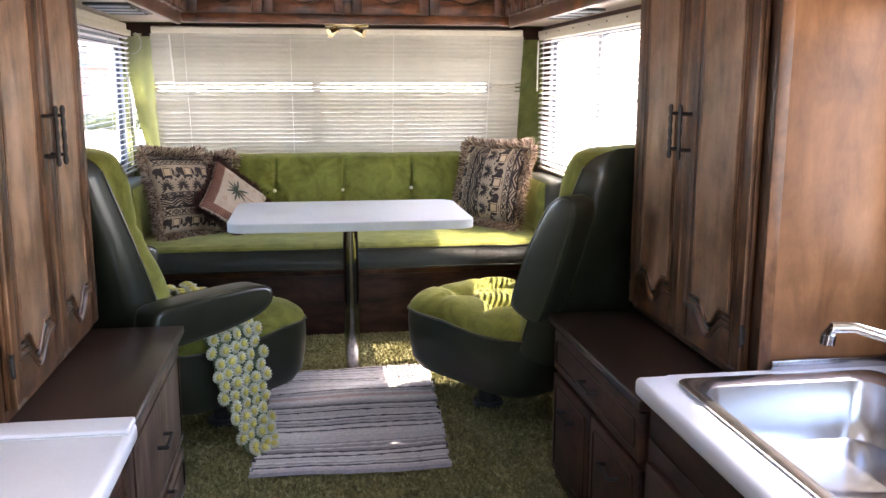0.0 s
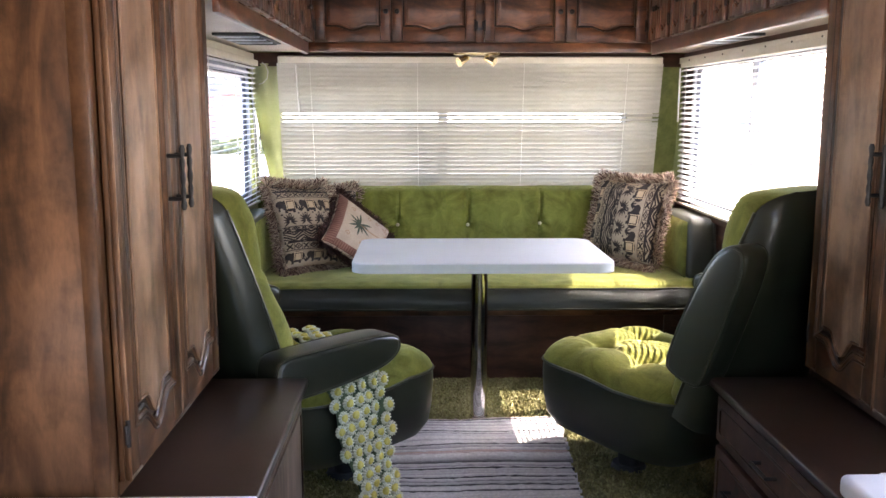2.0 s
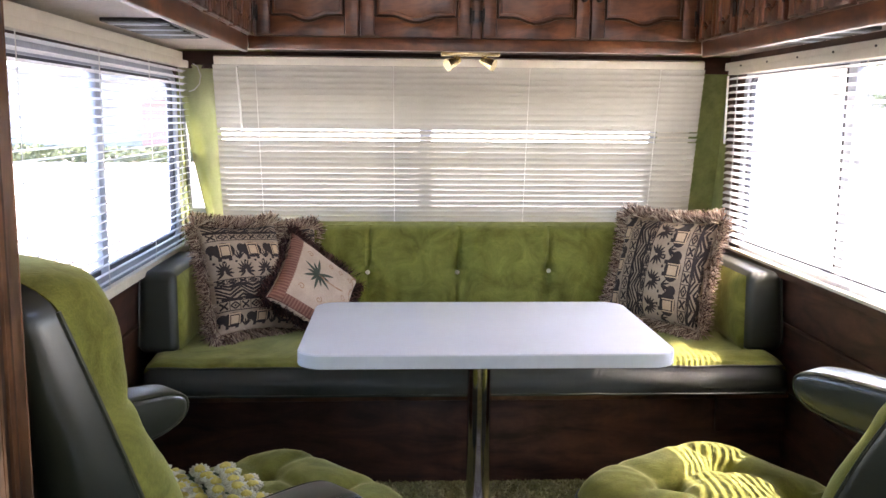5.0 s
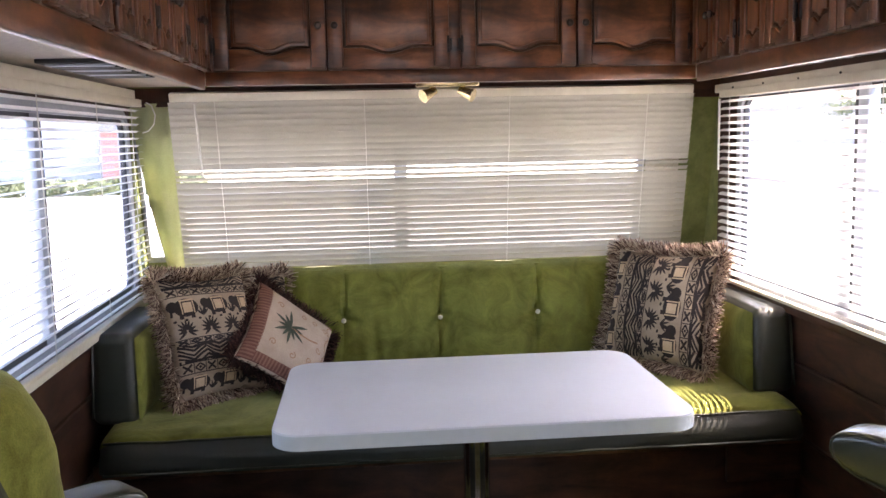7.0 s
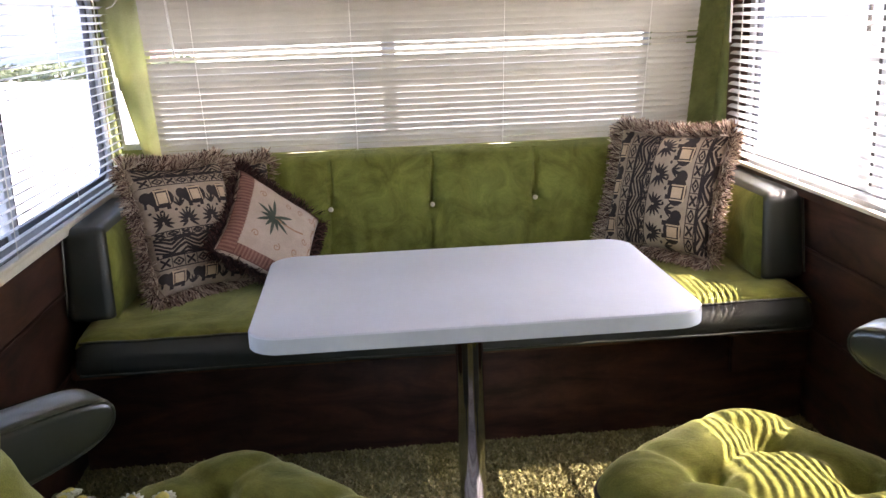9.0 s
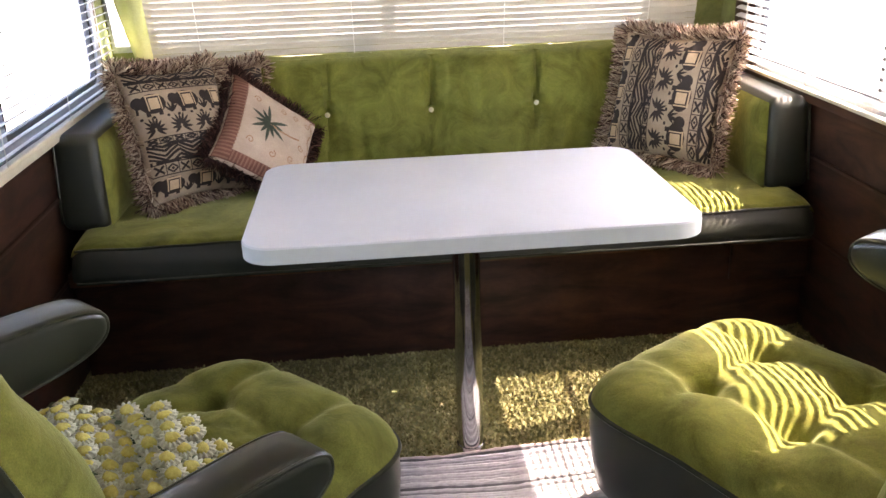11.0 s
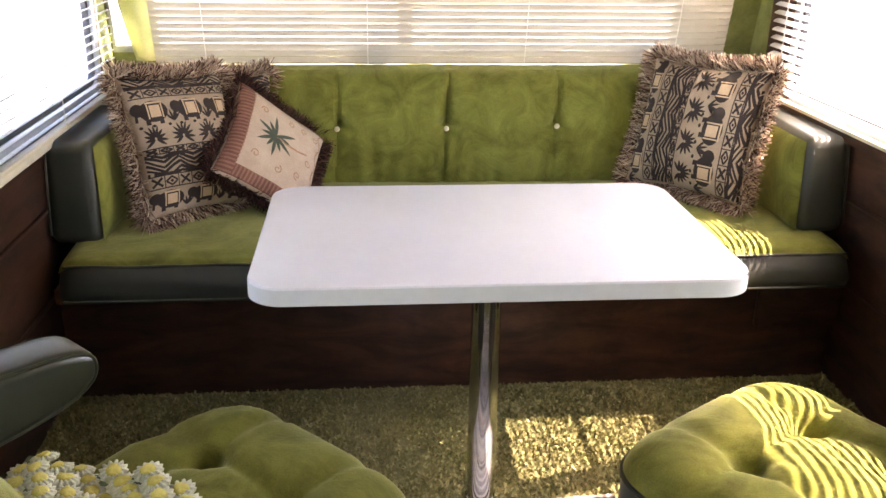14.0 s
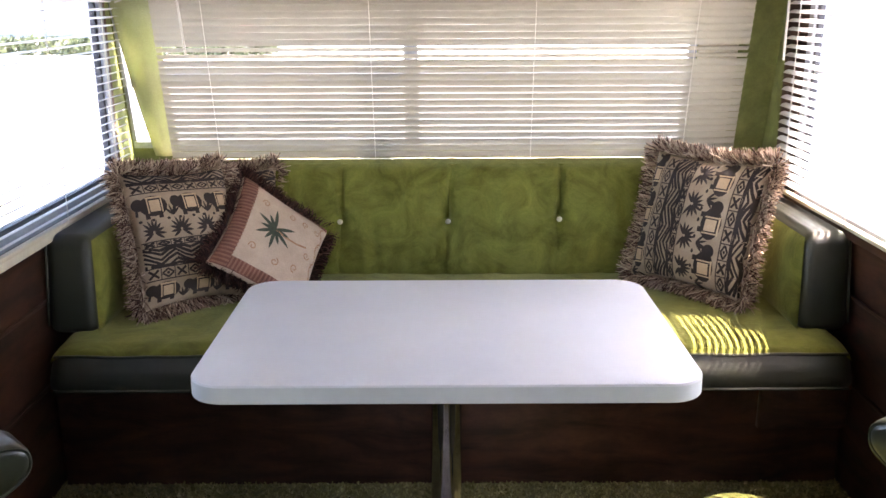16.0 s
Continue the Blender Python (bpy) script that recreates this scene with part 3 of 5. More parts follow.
def cabinet_door(w, h, mats, parent, m, drop=0.03, top_drop=0.03, margin=0.055, knob=None, handle=None, hinge=None, edge=True):
    """A framed door with a sunk cathedral panel; local x along, z up, its face at y = -0.024."""
    zmat, xmat = mats
    door = part("door", box((-w / 2, -0.012, -h / 2), (w / 2, 0.0, h / 2), 0.003), zmat, parent)
    door.matrix_basis = m
    ow = w - 2 * margin
    lo, hi = -h / 2 + margin + drop, h / 2 - margin - top_drop
    for k in (-1, 1):
        x0, x1 = sorted((k * w / 2, k * ow / 2))
        part("stile", box((x0, -0.024, -h / 2), (x1, -0.011, h / 2), 0.0045), zmat, door)
    curve = ogee(ow - 0.001, hi - lo, drop, top_drop)
    n = len(curve) // 2
    mid = (lo + hi) / 2
    under = [(-ow / 2 + 0.0005, -h / 2), (ow / 2 - 0.0005, -h / 2)] + [(x, z + mid) for x, z in curve[:n][::-1]]
    over = [(ow / 2 - 0.0005, h / 2), (-ow / 2 + 0.0005, h / 2)] + [(x, z + mid) for x, z in curve[n:][::-1]]
    for rail in (under, over):
        part("rail", prism(rail, -0.0235, -0.011, 0.004), xmat, door)
    field = [(x, z + mid) for x, z in ogee(ow - 2 * margin * 0.36, hi - lo - 2 * margin * 0.36, drop, top_drop)]
    part("panel", prism(field, -0.0205, -0.011, 0.007), PANEL_Z if h > 1.0 else zmat, door)
    ring = [(x, -0.0135, z + mid) for x, z in ogee(ow - 0.008, hi - lo - 0.008, drop, top_drop)]
    # Dark glaze, widened so the ring also stands for shade along the panel edge.
    part("moulding", tube(ring, 0.0070 if h > 1.0 else 0.0062, 6, closed=True), GLAZE, door, "dark glazed moulding")
    if h > 1.0:
        inner = [(x, -0.0205, z + mid) for x, z in ogee(ow - 2 * margin * 0.36 - 0.006, hi - lo - 2 * margin * 0.36 - 0.006, drop, top_drop)]
        part("moulding", tube(inner, 0.0040, 6, closed=True), RUBBED, door, "rubbed pale moulding")
        bead = [(x, -0.0215, z + mid) for x, z in ogee(ow + 0.016, hi - lo + 0.016, drop, top_drop)]
        part("moulding", tube(bead, 0.0052, 6, closed=True), TALL_Z, door, "raised bead round the panel")
        dip = [(x, -0.0225, z + mid) for x, z in ogee(ow + 0.034, hi - lo + 0.034, drop, top_drop)]
        part("moulding", tube(dip, 0.0034, 6, closed=True), GLAZE, door, "dark glazed groove")
        for k in (-1, 1):
            part("rubbed_edge", box((k * (w / 2 - 0.0025) - 0.0024, -0.0252, -h / 2), (k * (w / 2 - 0.0025) + 0.0024, -0.0205, h / 2), 0.0012), RUBBED, door)
    if edge:
        for s in (-1, 1):
            part("worn_edge", box((s * (w / 2 - 0.035) - 0.032, -0.0255, -h / 2 + 0.001), (s * (w / 2 - 0.035) + 0.032, -0.0225, -h / 2 + 0.009), 0.001), WORN, door)
    if knob:
        kx, kz = knob
        b = cylinder((kx, -0.020, kz), (kx, -0.034, kz), 0.006, 0.005, 10)
        ball((kx, -0.040, kz), 0.0125, b, 14, (1, 0.75, 1))
        part("knob", b, IRON, door, "black iron knob")
    if handle:
        hx, hz, hl = handle
        b = cylinder((hx, -0.02, hz + hl * 0.33), (hx, -0.058, hz + hl * 0.33), 0.005, seg=8)
        cylinder((hx, -0.02, hz - hl * 0.33), (hx, -0.058, hz - hl * 0.33), 0.005, seg=8, bm=b)
        zs = [hz + hl * (0.5 - i / 16) for i in range(17)]
        rs = [0.004, 0.0075, 0.0062, 0.0045, 0.0065, 0.0065, 0.0045, 0.006, 0.0072, 0.006, 0.0045, 0.0065, 0.0065, 0.0045, 0.0062, 0.0075, 0.004]
        tube([(hx, -0.058, z) for z in zs], rs, 8, b)
        part("handle", b, IRON, door, "black iron bar handle")
    for hx, hz in hinge or ():
        b = cylinder((hx, -0.022, hz - 0.028), (hx, -0.022, hz + 0.028), 0.005, seg=8)
        box((hx - 0.014, -0.023, hz - 0.020), (hx + 0.014, -0.0185, hz + 0.020), 0.002, bm=b)
        part("hinge", b, IRON, door)
    return door


FACE_E = Matrix.Rotation(radians(90), 4, "Z")     # door face looks to +x
FACE_W = Matrix.Rotation(radians(-90), 4, "Z")    # door face looks to -x


# ---- upper cabinets ----
UZ0, UZ1 = 1.625, 1.995
UXL, UXR, UY = -0.625, 1.055, 4.72
up_n = thing("overhead_cabinet", pose(0.215, UY, UZ0), "reddish brown overhead cabinet with four panelled doors", "cabinet", "overhead cabinets")
# Dark wood here puts the underside's shade into the body colour.
part("body", box((UXL - 0.215, 0.022, 0.035), (UXR - 0.215, YB - UY - 0.003, UZ1 - UZ0), 0.0), DARK_X, up_n)
bm = box((UXL - 0.215, 0.0, 0.0), (UXR - 0.215, 0.022, 0.045), 0.003)
box((UXL - 0.215, 0.0, 0.330), (UXR - 0.215, 0.022, 0.37), 0.003, bm=bm)
for a, b in ((UXL, -0.590), (0.188, 0.232), (1.020, UXR)):
    box((a - 0.215, 0.0, 0.045), (b - 0.215, 0.022, 0.33), 0.003, bm=bm)
part("face_frame", bm, UP_X, up_n)
for x0, x1, kx in ((-0.592, -0.222, 1), (-0.216, 0.190, -1), (0.230, 0.624, 1), (0.630, 1.022, -1)):
    w, hd = x1 - x0, 0.30
    cabinet_door(w, hd, (UP_X, UP_X), up_n, pose((x0 + x1) / 2 - 0.215, 0.0, 0.045 + hd / 2), 0.022, 0.0, 0.05,
                 knob=(kx * (w / 2 - 0.024), -0.006), hinge=[(-kx * (w / 2 - 0.004), -0.07)])
part("trim_strip", box((UXL - 0.215, 0.0225, 0.001), (UXR - 0.215, 0.05, 0.035), 0.002), SOFFIT, up_n, "pale wood underside strip")

for side, xf, xw, face in (("w", UXL, XL, FACE_E), ("e", UXR, XR, FACE_W)):
    s = 1 if side == "w" else -1
    y0, y1 = 2.80, UY - 0.002
    c = thing("overhead_cabinet", pose(xf, (y0 + y1) / 2, UZ0), "long reddish brown overhead cabinet above the side window", "cabinet", "overhead cabinets")
    L = y1 - y0
    xa, xb = sorted((-s * 0.022, xw - xf + s * 0.003))
    part("body", box((xa, -L / 2, 0.050), (xb, L / 2 + 0.66, UZ1 - UZ0)), SOFFIT, c)
    xa, xb = sorted((0, -s * 0.022))
    bm = box((xa, -L / 2, -0.012), (xb, L / 2, 0.045), 0.004)
    box((xa, -L / 2, 0.33), (xb, L / 2, 0.37), 0.003, bm=bm)
    for k in range(6):
        yk = -L / 2 + L * k / 5
        box((xa, max(-L / 2, yk - 0.018), 0.045), (xb, min(L / 2, yk + 0.018), 0.33), 0.003, bm=bm)
    part("face_frame", bm, UP_Y, c)
    part("soffit", box((min(-s * 0.022, xw - xf + s * 0.003), -L / 2, 0.036), (max(-s * 0.022, xw - xf + s * 0.003), L / 2 + 0.6, 0.046), 0.001), SOFFIT, c, "pale board underside")
    for k in range(5):
        for j in (0, 1):
            wd = (L / 5 - 0.040) / 2
            yc = -L / 2 + L * (k + 0.5) / 5 + (j - 0.5) * (wd + 0.003)
            q = (1 if j == 0 else -1) * (1 if side == "w" else -1)
            cabinet_door(wd, 0.30, (UP_Z, UP_Y), c, Matrix.Translation((0, yc, 0.045 + 0.15)) @ face, 0.016, 0.0, 0.036,
                         knob=(q * (wd / 2 - 0.018), -0.006), hinge=[(-q * (wd / 2 - 0.003), -0.07)])
    v = thing("ceiling_vent", pose((xf + xw) / 2 + s * 0.0, 4.32 if side == "w" else 4.25, UZ0 + 0.036), "dark slotted vent under the overhead cabinet", "vent", "soffit vents")
    part("frame", box((-0.10, -0.27, -0.012), (0.10, 0.27, 0.0), 0.003), BLACK, v)
    for k in range(9):
        part("slat", box((-0.085, -0.24 + k * 0.056, -0.017), (0.085, -0.205 + k * 0.056, -0.011), 0.002), ALU if k % 3 == 0 else BLACK, v)

# side head boards with screw holes
for s, x in ((1, XL), (-1, XR)):
    vb = thing("curtain_rail", pose(x + s * 0.030, 4.10, 1.632 if s > 0 else 1.612), "cream painted board with screw holes above the blind" if s < 0 else "cream painted board above the blind", "curtain rail", "side rails")
    part("board", box((-0.012, -1.28, -0.014), (0.012, 1.25, 0.020), 0.003), CREAM, vb)
    for k in range(9 if s < 0 else 0):
        part("screw", cylinder((s * 0.012, -1.1 + k * 0.27, 0.0), (s * 0.016, -1.1 + k * 0.27, 0.0), 0.004, seg=8), IRON, vb)


# ---- twin brass spotlight ----
spot = thing("spotlight", pose(0.215, 5.06, UZ0 + 0.012), "small brass twin spotlight under the overhead cabinet", "lamp")
part("base", box((-0.12, -0.022, -0.008), (0.12, 0.022, 0.022), 0.004), BRASS, spot)
for s in (-1, 1):
    part("stem", cylinder((s * 0.06, 0, -0.006), (s * 0.06, -0.004, -0.022), 0.008, seg=10), BRASS, spot)
    part("shade", cylinder((s * 0.045, 0, -0.022), (s * 0.095, -0.028, -0.045), 0.013, 0.026, 18), BRASS, spot, "flared brass shade")


# ---- tall cabinets ----
def tall_cabinet(s, xf, xw):
    """A tall two-door cabinet standing on the low cabinet; s is +1 where its doors look to +x."""
    y0, y1, z0 = 1.93, 2.78, 0.584
    h = UZ1 - z0
    c = thing("tall_cabinet", pose((xf + xw) / 2, (y0 + y1) / 2, z0), "tall brown wooden cupboard with two panelled doors and iron handles", "cupboard", "tall cupboards")
    hw, hd = abs(xf - xw) / 2, (y1 - y0) / 2
    if s > 0:
        part("body", box((-hw + 0.003, -hd, 0), (hw - 0.02, hd, h), 0.004), TALL_Z, c)
    else:
        part("body", box((-hw + 0.02, -hd, 0), (hw - 0.003, hd, h), 0.004), VENEER, c)
    xa, xb = sorted((s * hw, s * (hw - 0.02)))
    bm = box((xa, -hd, 0), (xb, -hd + 0.045, h), 0.004)
    box((xa, hd - 0.03, 0), (xb, hd, h), 0.004, bm=bm)
    box((xa, -hd + 0.045, 0), (xb, hd - 0.03, 0.03), 0.003, bm=bm)
    part("face_frame", bm, GLAZE if s < 0 else TALL_Z, c)
    part("corner_strip", box((s * (hw - 0.014) - 0.016, -hd - 0.006, 0), (s * (hw - 0.014) + 0.016, -hd, h), 0.003), TALL_Z, c)
    face = FACE_E if s > 0 else FACE_W
    for j in (0, 1):
        wd = 0.384
        yc = -hd + 0.047 + wd / 2 + j * (wd + 0.004)
        q = (1 if j == 0 else -1) * s
        dh = 1.30
        cabinet_door(wd, dh, (TALL_Z, TALL_Y), c, Matrix.Translation((s * hw, yc, 0.032 + dh / 2)) @ face, 0.055, 0.045, 0.06,
                     handle=(q * (wd / 2 - 0.030), -0.07, 0.15), hinge=[(-q * (wd / 2 - 0.002), -0.55), (-q * (wd / 2 - 0.002), 0.5)])
    return c


tall_cabinet(1, -0.678, XL)
tall_cabinet(-1, 1.062, XR)


# ---- low cabinets ----
def low_cabinet(s, xf, xw, top):
    y0, y1 = 1.935, 2.765
    c = thing("low_cabinet", pose((xf + xw) / 2, (y0 + y1) / 2, 0), "low dark brown cabinet with drawers beside the chair", "cabinet", "low cabinets")
    hw, hd = abs(xf - xw) / 2, (y1 - y0) / 2
    xa, xb = sorted((s * (hw - 0.035), -s * (hw - 0.003)))
    part("body", box((xa, -hd, 0.0), (xb, hd, top - 0.026), 0.003), TALL_Z if s > 0 else DARK_Y, c)
    xa, xb = sorted((s * hw, -s * (hw - 0.003)))
    part("worktop", box((xa, -hd, top - 0.026), (xb, hd + 0.015, top), 0.006, 3), COUNTER, c, "brown laminate top")
    face = FACE_E if s > 0 else FACE_W
    zs = ((0.40, 0.535), (0.05, 0.385)) if s < 0 else ((0.215, 0.535), (0.05, 0.195))
    for k, (a, b) in enumerate(zs):
        n = 1 if k == 0 or s > 0 else 2
        for j in range(n):
            w = (2 * hd - 0.05 - 0.01 * (n - 1)) / n
            yc = -hd + 0.025 + w / 2 + j * (w + 0.01)
            m = Matrix.Translation((s * (hw - 0.035), yc, (a + b) / 2)) @ face
            d = part("drawer" if k == 0 else "door", box((-w / 2, -0.02, -(b - a) / 2), (w / 2, 0, (b - a) / 2), 0.006), STREAKY if s > 0 else DARK_Y, c)
            d.matrix_basis = m
            part("moulding", tube([(x, -0.021, z) for x, z in rounded(w - 0.07, b - a - 0.06, 0.012, 3)], 0.004, 6, closed=True), GLAZE, d)
            bm = tube([(-0.05, -0.02, 0.0), (-0.05, -0.045, 0.0), (0.05, -0.045, 0.0), (0.05, -0.02, 0.0)], 0.0055, 8)
            hd_ob = part("handle", bm, IRON, d, "black iron pull")
            if k:
                hd_ob.matrix_basis = pose(0, 0, 0.08)
    return c


low_cabinet(1, -0.405, XL, 0.580)
low_cabinet(-1, 0.768, XR, 0.576)


# ---- kitchen units in front ----
def kitchen_unit(name, s, xf, xw, top, label):
    y0, y1 = 0.30, 1.93
    c = thing(name, pose((xf + xw) / 2, (y0 + y1) / 2, 0), label, "kitchen unit", "kitchen units")
    hw, hd = abs(xf - xw) / 2, (y1 - y0) / 2
    xa, xb = sorted((s * (hw - 0.045), -s * (hw - 0.003)))
    part("body", box((xa, -hd, 0), (xb, hd - 0.002, top - 0.16), 0.003), DARK_Y, c)
    xa, xb = sorted((s * (hw - 0.045), s * (hw - 0.063)))
    part("apron", box((xa, -hd, top - 0.157), (xb, hd - 0.002, top - 0.052), 0.003), DARK_Y, c)
    xa, xb = sorted((s * (hw - 0.066), -s * (hw - 0.003)))
    part("end_panel", box((xa, hd - 0.020, top - 0.157), (xb, hd - 0.002, top - 0.052), 0.003), DARK_Y, c)
    face = FACE_E if s > 0 else FACE_W
    for j in range(3):
        w = (2 * hd - 0.08) / 3
        yc = -hd + 0.03 + w / 2 + j * (w + 0.01)
        d = part("door", box((-w / 2, -0.018, -0.18), (w / 2, 0, 0.18), 0.005), DARK_Y, c)
        d.matrix_basis = Matrix.Translation((s * (hw - 0.045), yc, 0.26)) @ face
        part("handle", tube([(-0.05, -0.018, 0.1), (-0.05, -0.042, 0.1), (0.05, -0.042, 0.1), (0.05, -0.018, 0.1)], 0.0055, 8), IRON, d, "black iron pull")
    return c, hw, hd


unit_w, hw, hd = kitchen_unit("kitchen_unit", 1, -0.388, XL, 0.605, "kitchen unit with a white laminate worktop")
part("worktop", box((-hw + 0.003, -hd, 0.555), (hw, hd - 0.012, 0.603), 0.016, 4), WHITE_TOP, unit_w, "white laminate worktop with rounded edge")
part("edge_band", box((-hw + 0.003, hd - 0.10, 0.6025), (hw - 0.004, hd - 0.094, 0.6055), 0.001), TABLE_EDGE, unit_w)
part("upstand", box((-hw + 0.003, hd - 0.094, 0.595), (hw - 0.004, hd - 0.012, 0.612), 0.006, 3), WHITE_TOP, unit_w)
unit_e, hw, hd = kitchen_unit("kitchen_unit", -1, 0.748, XR, 0.645, "kitchen unit with a white worktop and a steel sink")
SX0, SX1, SY0, SY1 = -0.235, 0.23, -0.15, 0.735
bm = box((-hw, -hd, 0.598), (SX0, hd - 0.004, 0.645), 0.014, 4)
box((SX1, -hd, 0.598), (hw - 0.003, hd - 0.004, 0.645), 0.004, bm=bm)
box((SX0 - 0.02, SY1, 0.598), (SX1 + 0.02, hd - 0.004, 0.6445), 0.003, bm=bm)
box((SX0 - 0.02, -hd, 0.598), (SX1 + 0.02, SY0, 0.6445), 0.003, bm=bm)
part("worktop", bm, WHITE_TOP, unit_e, "white worktop with rounded edge")
sink = thing("sink", pose(1.084 + (SX0 + SX1) / 2, 1.115 + (SY0 + SY1) / 2, 0.646), "stainless steel inset sink with a wide rim", "sink")
sw, sd = SX1 - SX0 + 0.05, SY1 - SY0 + 0.05
outer, inner = rounded(sw, sd, 0.04), rounded(sw - 0.085, sd - 0.085, 0.06)
loops = [(outer, 0.0), (outer, 0.006), (rounded(sw - 0.02, sd - 0.02, 0.035), 0.009), (rounded(sw - 0.060, sd - 0.060, 0.06), 0.006), (inner, -0.004), (rounded(sw - 0.10, sd - 0.10, 0.06), -0.10), (rounded(sw - 0.14, sd - 0.14, 0.06), -0.135), (rounded(sw - 0.30, sd - 0.40, 0.03), -0.14)]
bm = bmesh.new()
rings = [[bm.verts.new((x, y, z)) for x, y in ps] for ps, z in loops]
for a, b in zip(rings, rings[1:]):
    for i in range(len(a)):
        bm.faces.new((a[i], a[(i + 1) % len(a)], b[(i + 1) % len(a)], b[i]))
bm.faces.new(rings[-1])
bmesh.ops.recalc_face_normals(bm, faces=bm.faces[:])
part("basin", bm, STEEL, sink)
part("drain", cylinder((0.03, 0.05, -0.1405), (0.03, 0.05, -0.136), 0.035, seg=20), CHROME, sink)
tap = thing("tap", pose(1.305, 1.56, 0.655), "chrome swan neck kitchen tap on the sink", "tap")
part("base", cylinder((0, 0, -0.008), (0, 0, 0.05), 0.026, 0.018, 18), CHROME, tap)
part("spout", tube([(0, 0, 0.04), (-0.02, 0.015, 0.085), (-0.11, 0.06, 0.150), (-0.18, 0.095, 0.170), (-0.220, 0.11, 0.168), (-0.227, 0.114, 0.150)], [0.013, 0.013, 0.012, 0.012, 0.013, 0.014], 12), CHROME, tap)
part("aerator", cylinder((-0.227, 0.114, 0.152), (-0.229, 0.115, 0.130), 0.016, seg=16), CHROME, tap)
strip = thing("splash_strip", pose(1.26, 1.918, 0.657), "narrow steel strip behind the worktop", "trim")
part("strip", box((-0.17, -0.008, -0.012), (0.155, 0.008, 0.014), 0.003), STEEL, strip)


# ---- bench sofa ----
def smooth_noise(p, s):
    return noise.noise(Vector(p) * s)


sofa = thing("bench_sofa", pose(0.1875, 4.92, 0), "built-in bench sofa in green velvet and dark olive vinyl", "sofa")
part("base", box((-1.222, -0.31, 0.0), (1.222, 0.45, 0.345), 0.004), DARK_X, sofa, "dark brown wood plinth")
part("front_rail", box((-1.222, -0.345, 0.335), (1.222, -0.29, 0.383), 0.004), TALL_X, sofa, "brown wood rail under the seat")
part("corner_block", box((0.95, -0.335, 0.20), (1.222, -0.31, 0.335), 0.006), DARK_X, sofa)
SW = 2.345


def seat_profile(u, v):
    """u along the bench, v round the cushion from its back over the top and down the front."""
    x = (u - 0.5) * SW
    pts = [(0.36, 0.500), (0.0, 0.512), (-0.25, 0.512), (-0.36, 0.508), (-0.405, 0.499), (-0.425, 0.486)]
    k = min(v * 5, 4.999)
    i = int(k)
    f = k - i
    y = pts[i][0] * (1 - f) + pts[i + 1][0] * f
    z = pts[i][1] * (1 - f) + pts[i + 1][1] * f
    e = max(0.0, (abs(u - 0.5) - 0.478) / 0.022)
    z -= 0.022 * e * e
    z += 0.005 * smooth_noise((x, y, 0.3), 5.0) + 0.003 * smooth_noise((x, y, 1.3), 14.0)
    return (x, y, z)


part("seat_top", sheet(seat_profile, 150, 24), GREEN, sofa, "green velvet seat top")


def seat_front(u, v):
    x = (u - 0.5) * SW
    e = max(0.0, (abs(u - 0.5) - 0.485) / 0.015)
    z = 0.486 - 0.094 * v - 0.022 * e * e * (1 - v)
    y = -0.425 - 0.030 * v - 0.012 * math.sin(math.pi * v) + 0.006 * (smooth_noise((x, v, 2.0), 3.0)) + 0.02 * e * e
    return (x, y, z)


part("seat_front", sheet(seat_front, 120, 8), VINYL_SOFA, sofa, "dark olive vinyl front")
part("seat_core", box((-SW / 2 + 0.006, -0.40, 0.380), (SW / 2 - 0.006, 0.37, 0.480), 0.01), VINYL, sofa)
part("piping", tube([((i / 60 - 0.5) * (SW - 0.03), -0.4265, 0.4875 + 0.004 * smooth_noise((i * 0.1, 0, 0), 3.0)) for i in range(61)], 0.0045, 6), PIPING, sofa)
part("piping", tube([((i / 60 - 0.5) * (SW - 0.03), -0.456, 0.392 + 0.003 * smooth_noise((i * 0.1, 4, 0), 3.0)) for i in range(61)], 0.005, 6), PIPING, sofa)
BUT = ((-0.3985, 0.705), (-0.0035, 0.705), (0.4035, 0.712), (-0.80, 0.705), (0.81, 0.71))


def back_front(u, v):
    x = (u - 0.5) * 2.30
    z = 0.49 + 0.425 * v
    y = 0.335 + 0.055 * v
    y -= 0.045 * (1 - abs(2 * v - 1) ** 3.0)
    for bx, bz in BUT:
        dx, dz = x - bx, z - bz
        d = math.hypot(dx, dz)
        y += 0.030 * math.exp(-(d / 0.035) ** 2) + 0.012 * math.exp(-(d / 0.10) ** 2)
        a = math.atan2(dz, dx)
        y += 0.006 * math.exp(-(d / 0.12) ** 2) * math.sin(a * 5 + bx * 9) * min(1, d / 0.03)
        y += (0.026 if dz > 0 else 0.011) * math.exp(-((dx - 0.06 * dz) / 0.009) ** 2) * math.exp(-(dz / 0.24) ** 2)
    y += 0.007 * smooth_noise((x * 3.0, z * 0.5, 4.0), 4.5) + 0.010 * smooth_noise((x * 2.0, z * 0.45, 7.0), 12.0)
    if v > 0.93:
        y += 0.06 * ((v - 0.93) / 0.07) ** 2
    return (x, y, z + (0.004 * smooth_noise((x, 0, 2), 5.0) if v > 0.9 else 0))


part("back_cushion", sheet(back_front, 230, 56), GREEN, sofa, "buttoned green velvet back cushion")
part("back_core", box((-1.15, 0.40, 0.36), (1.15, 0.455, 0.905), 0.01), GREEN, sofa)
for bx, bz in BUT:
    part("button", ball((bx, 0.322, bz), 0.0105, None, 12, (1, 0.6, 1)), PEARL, sofa, "pearly round button")
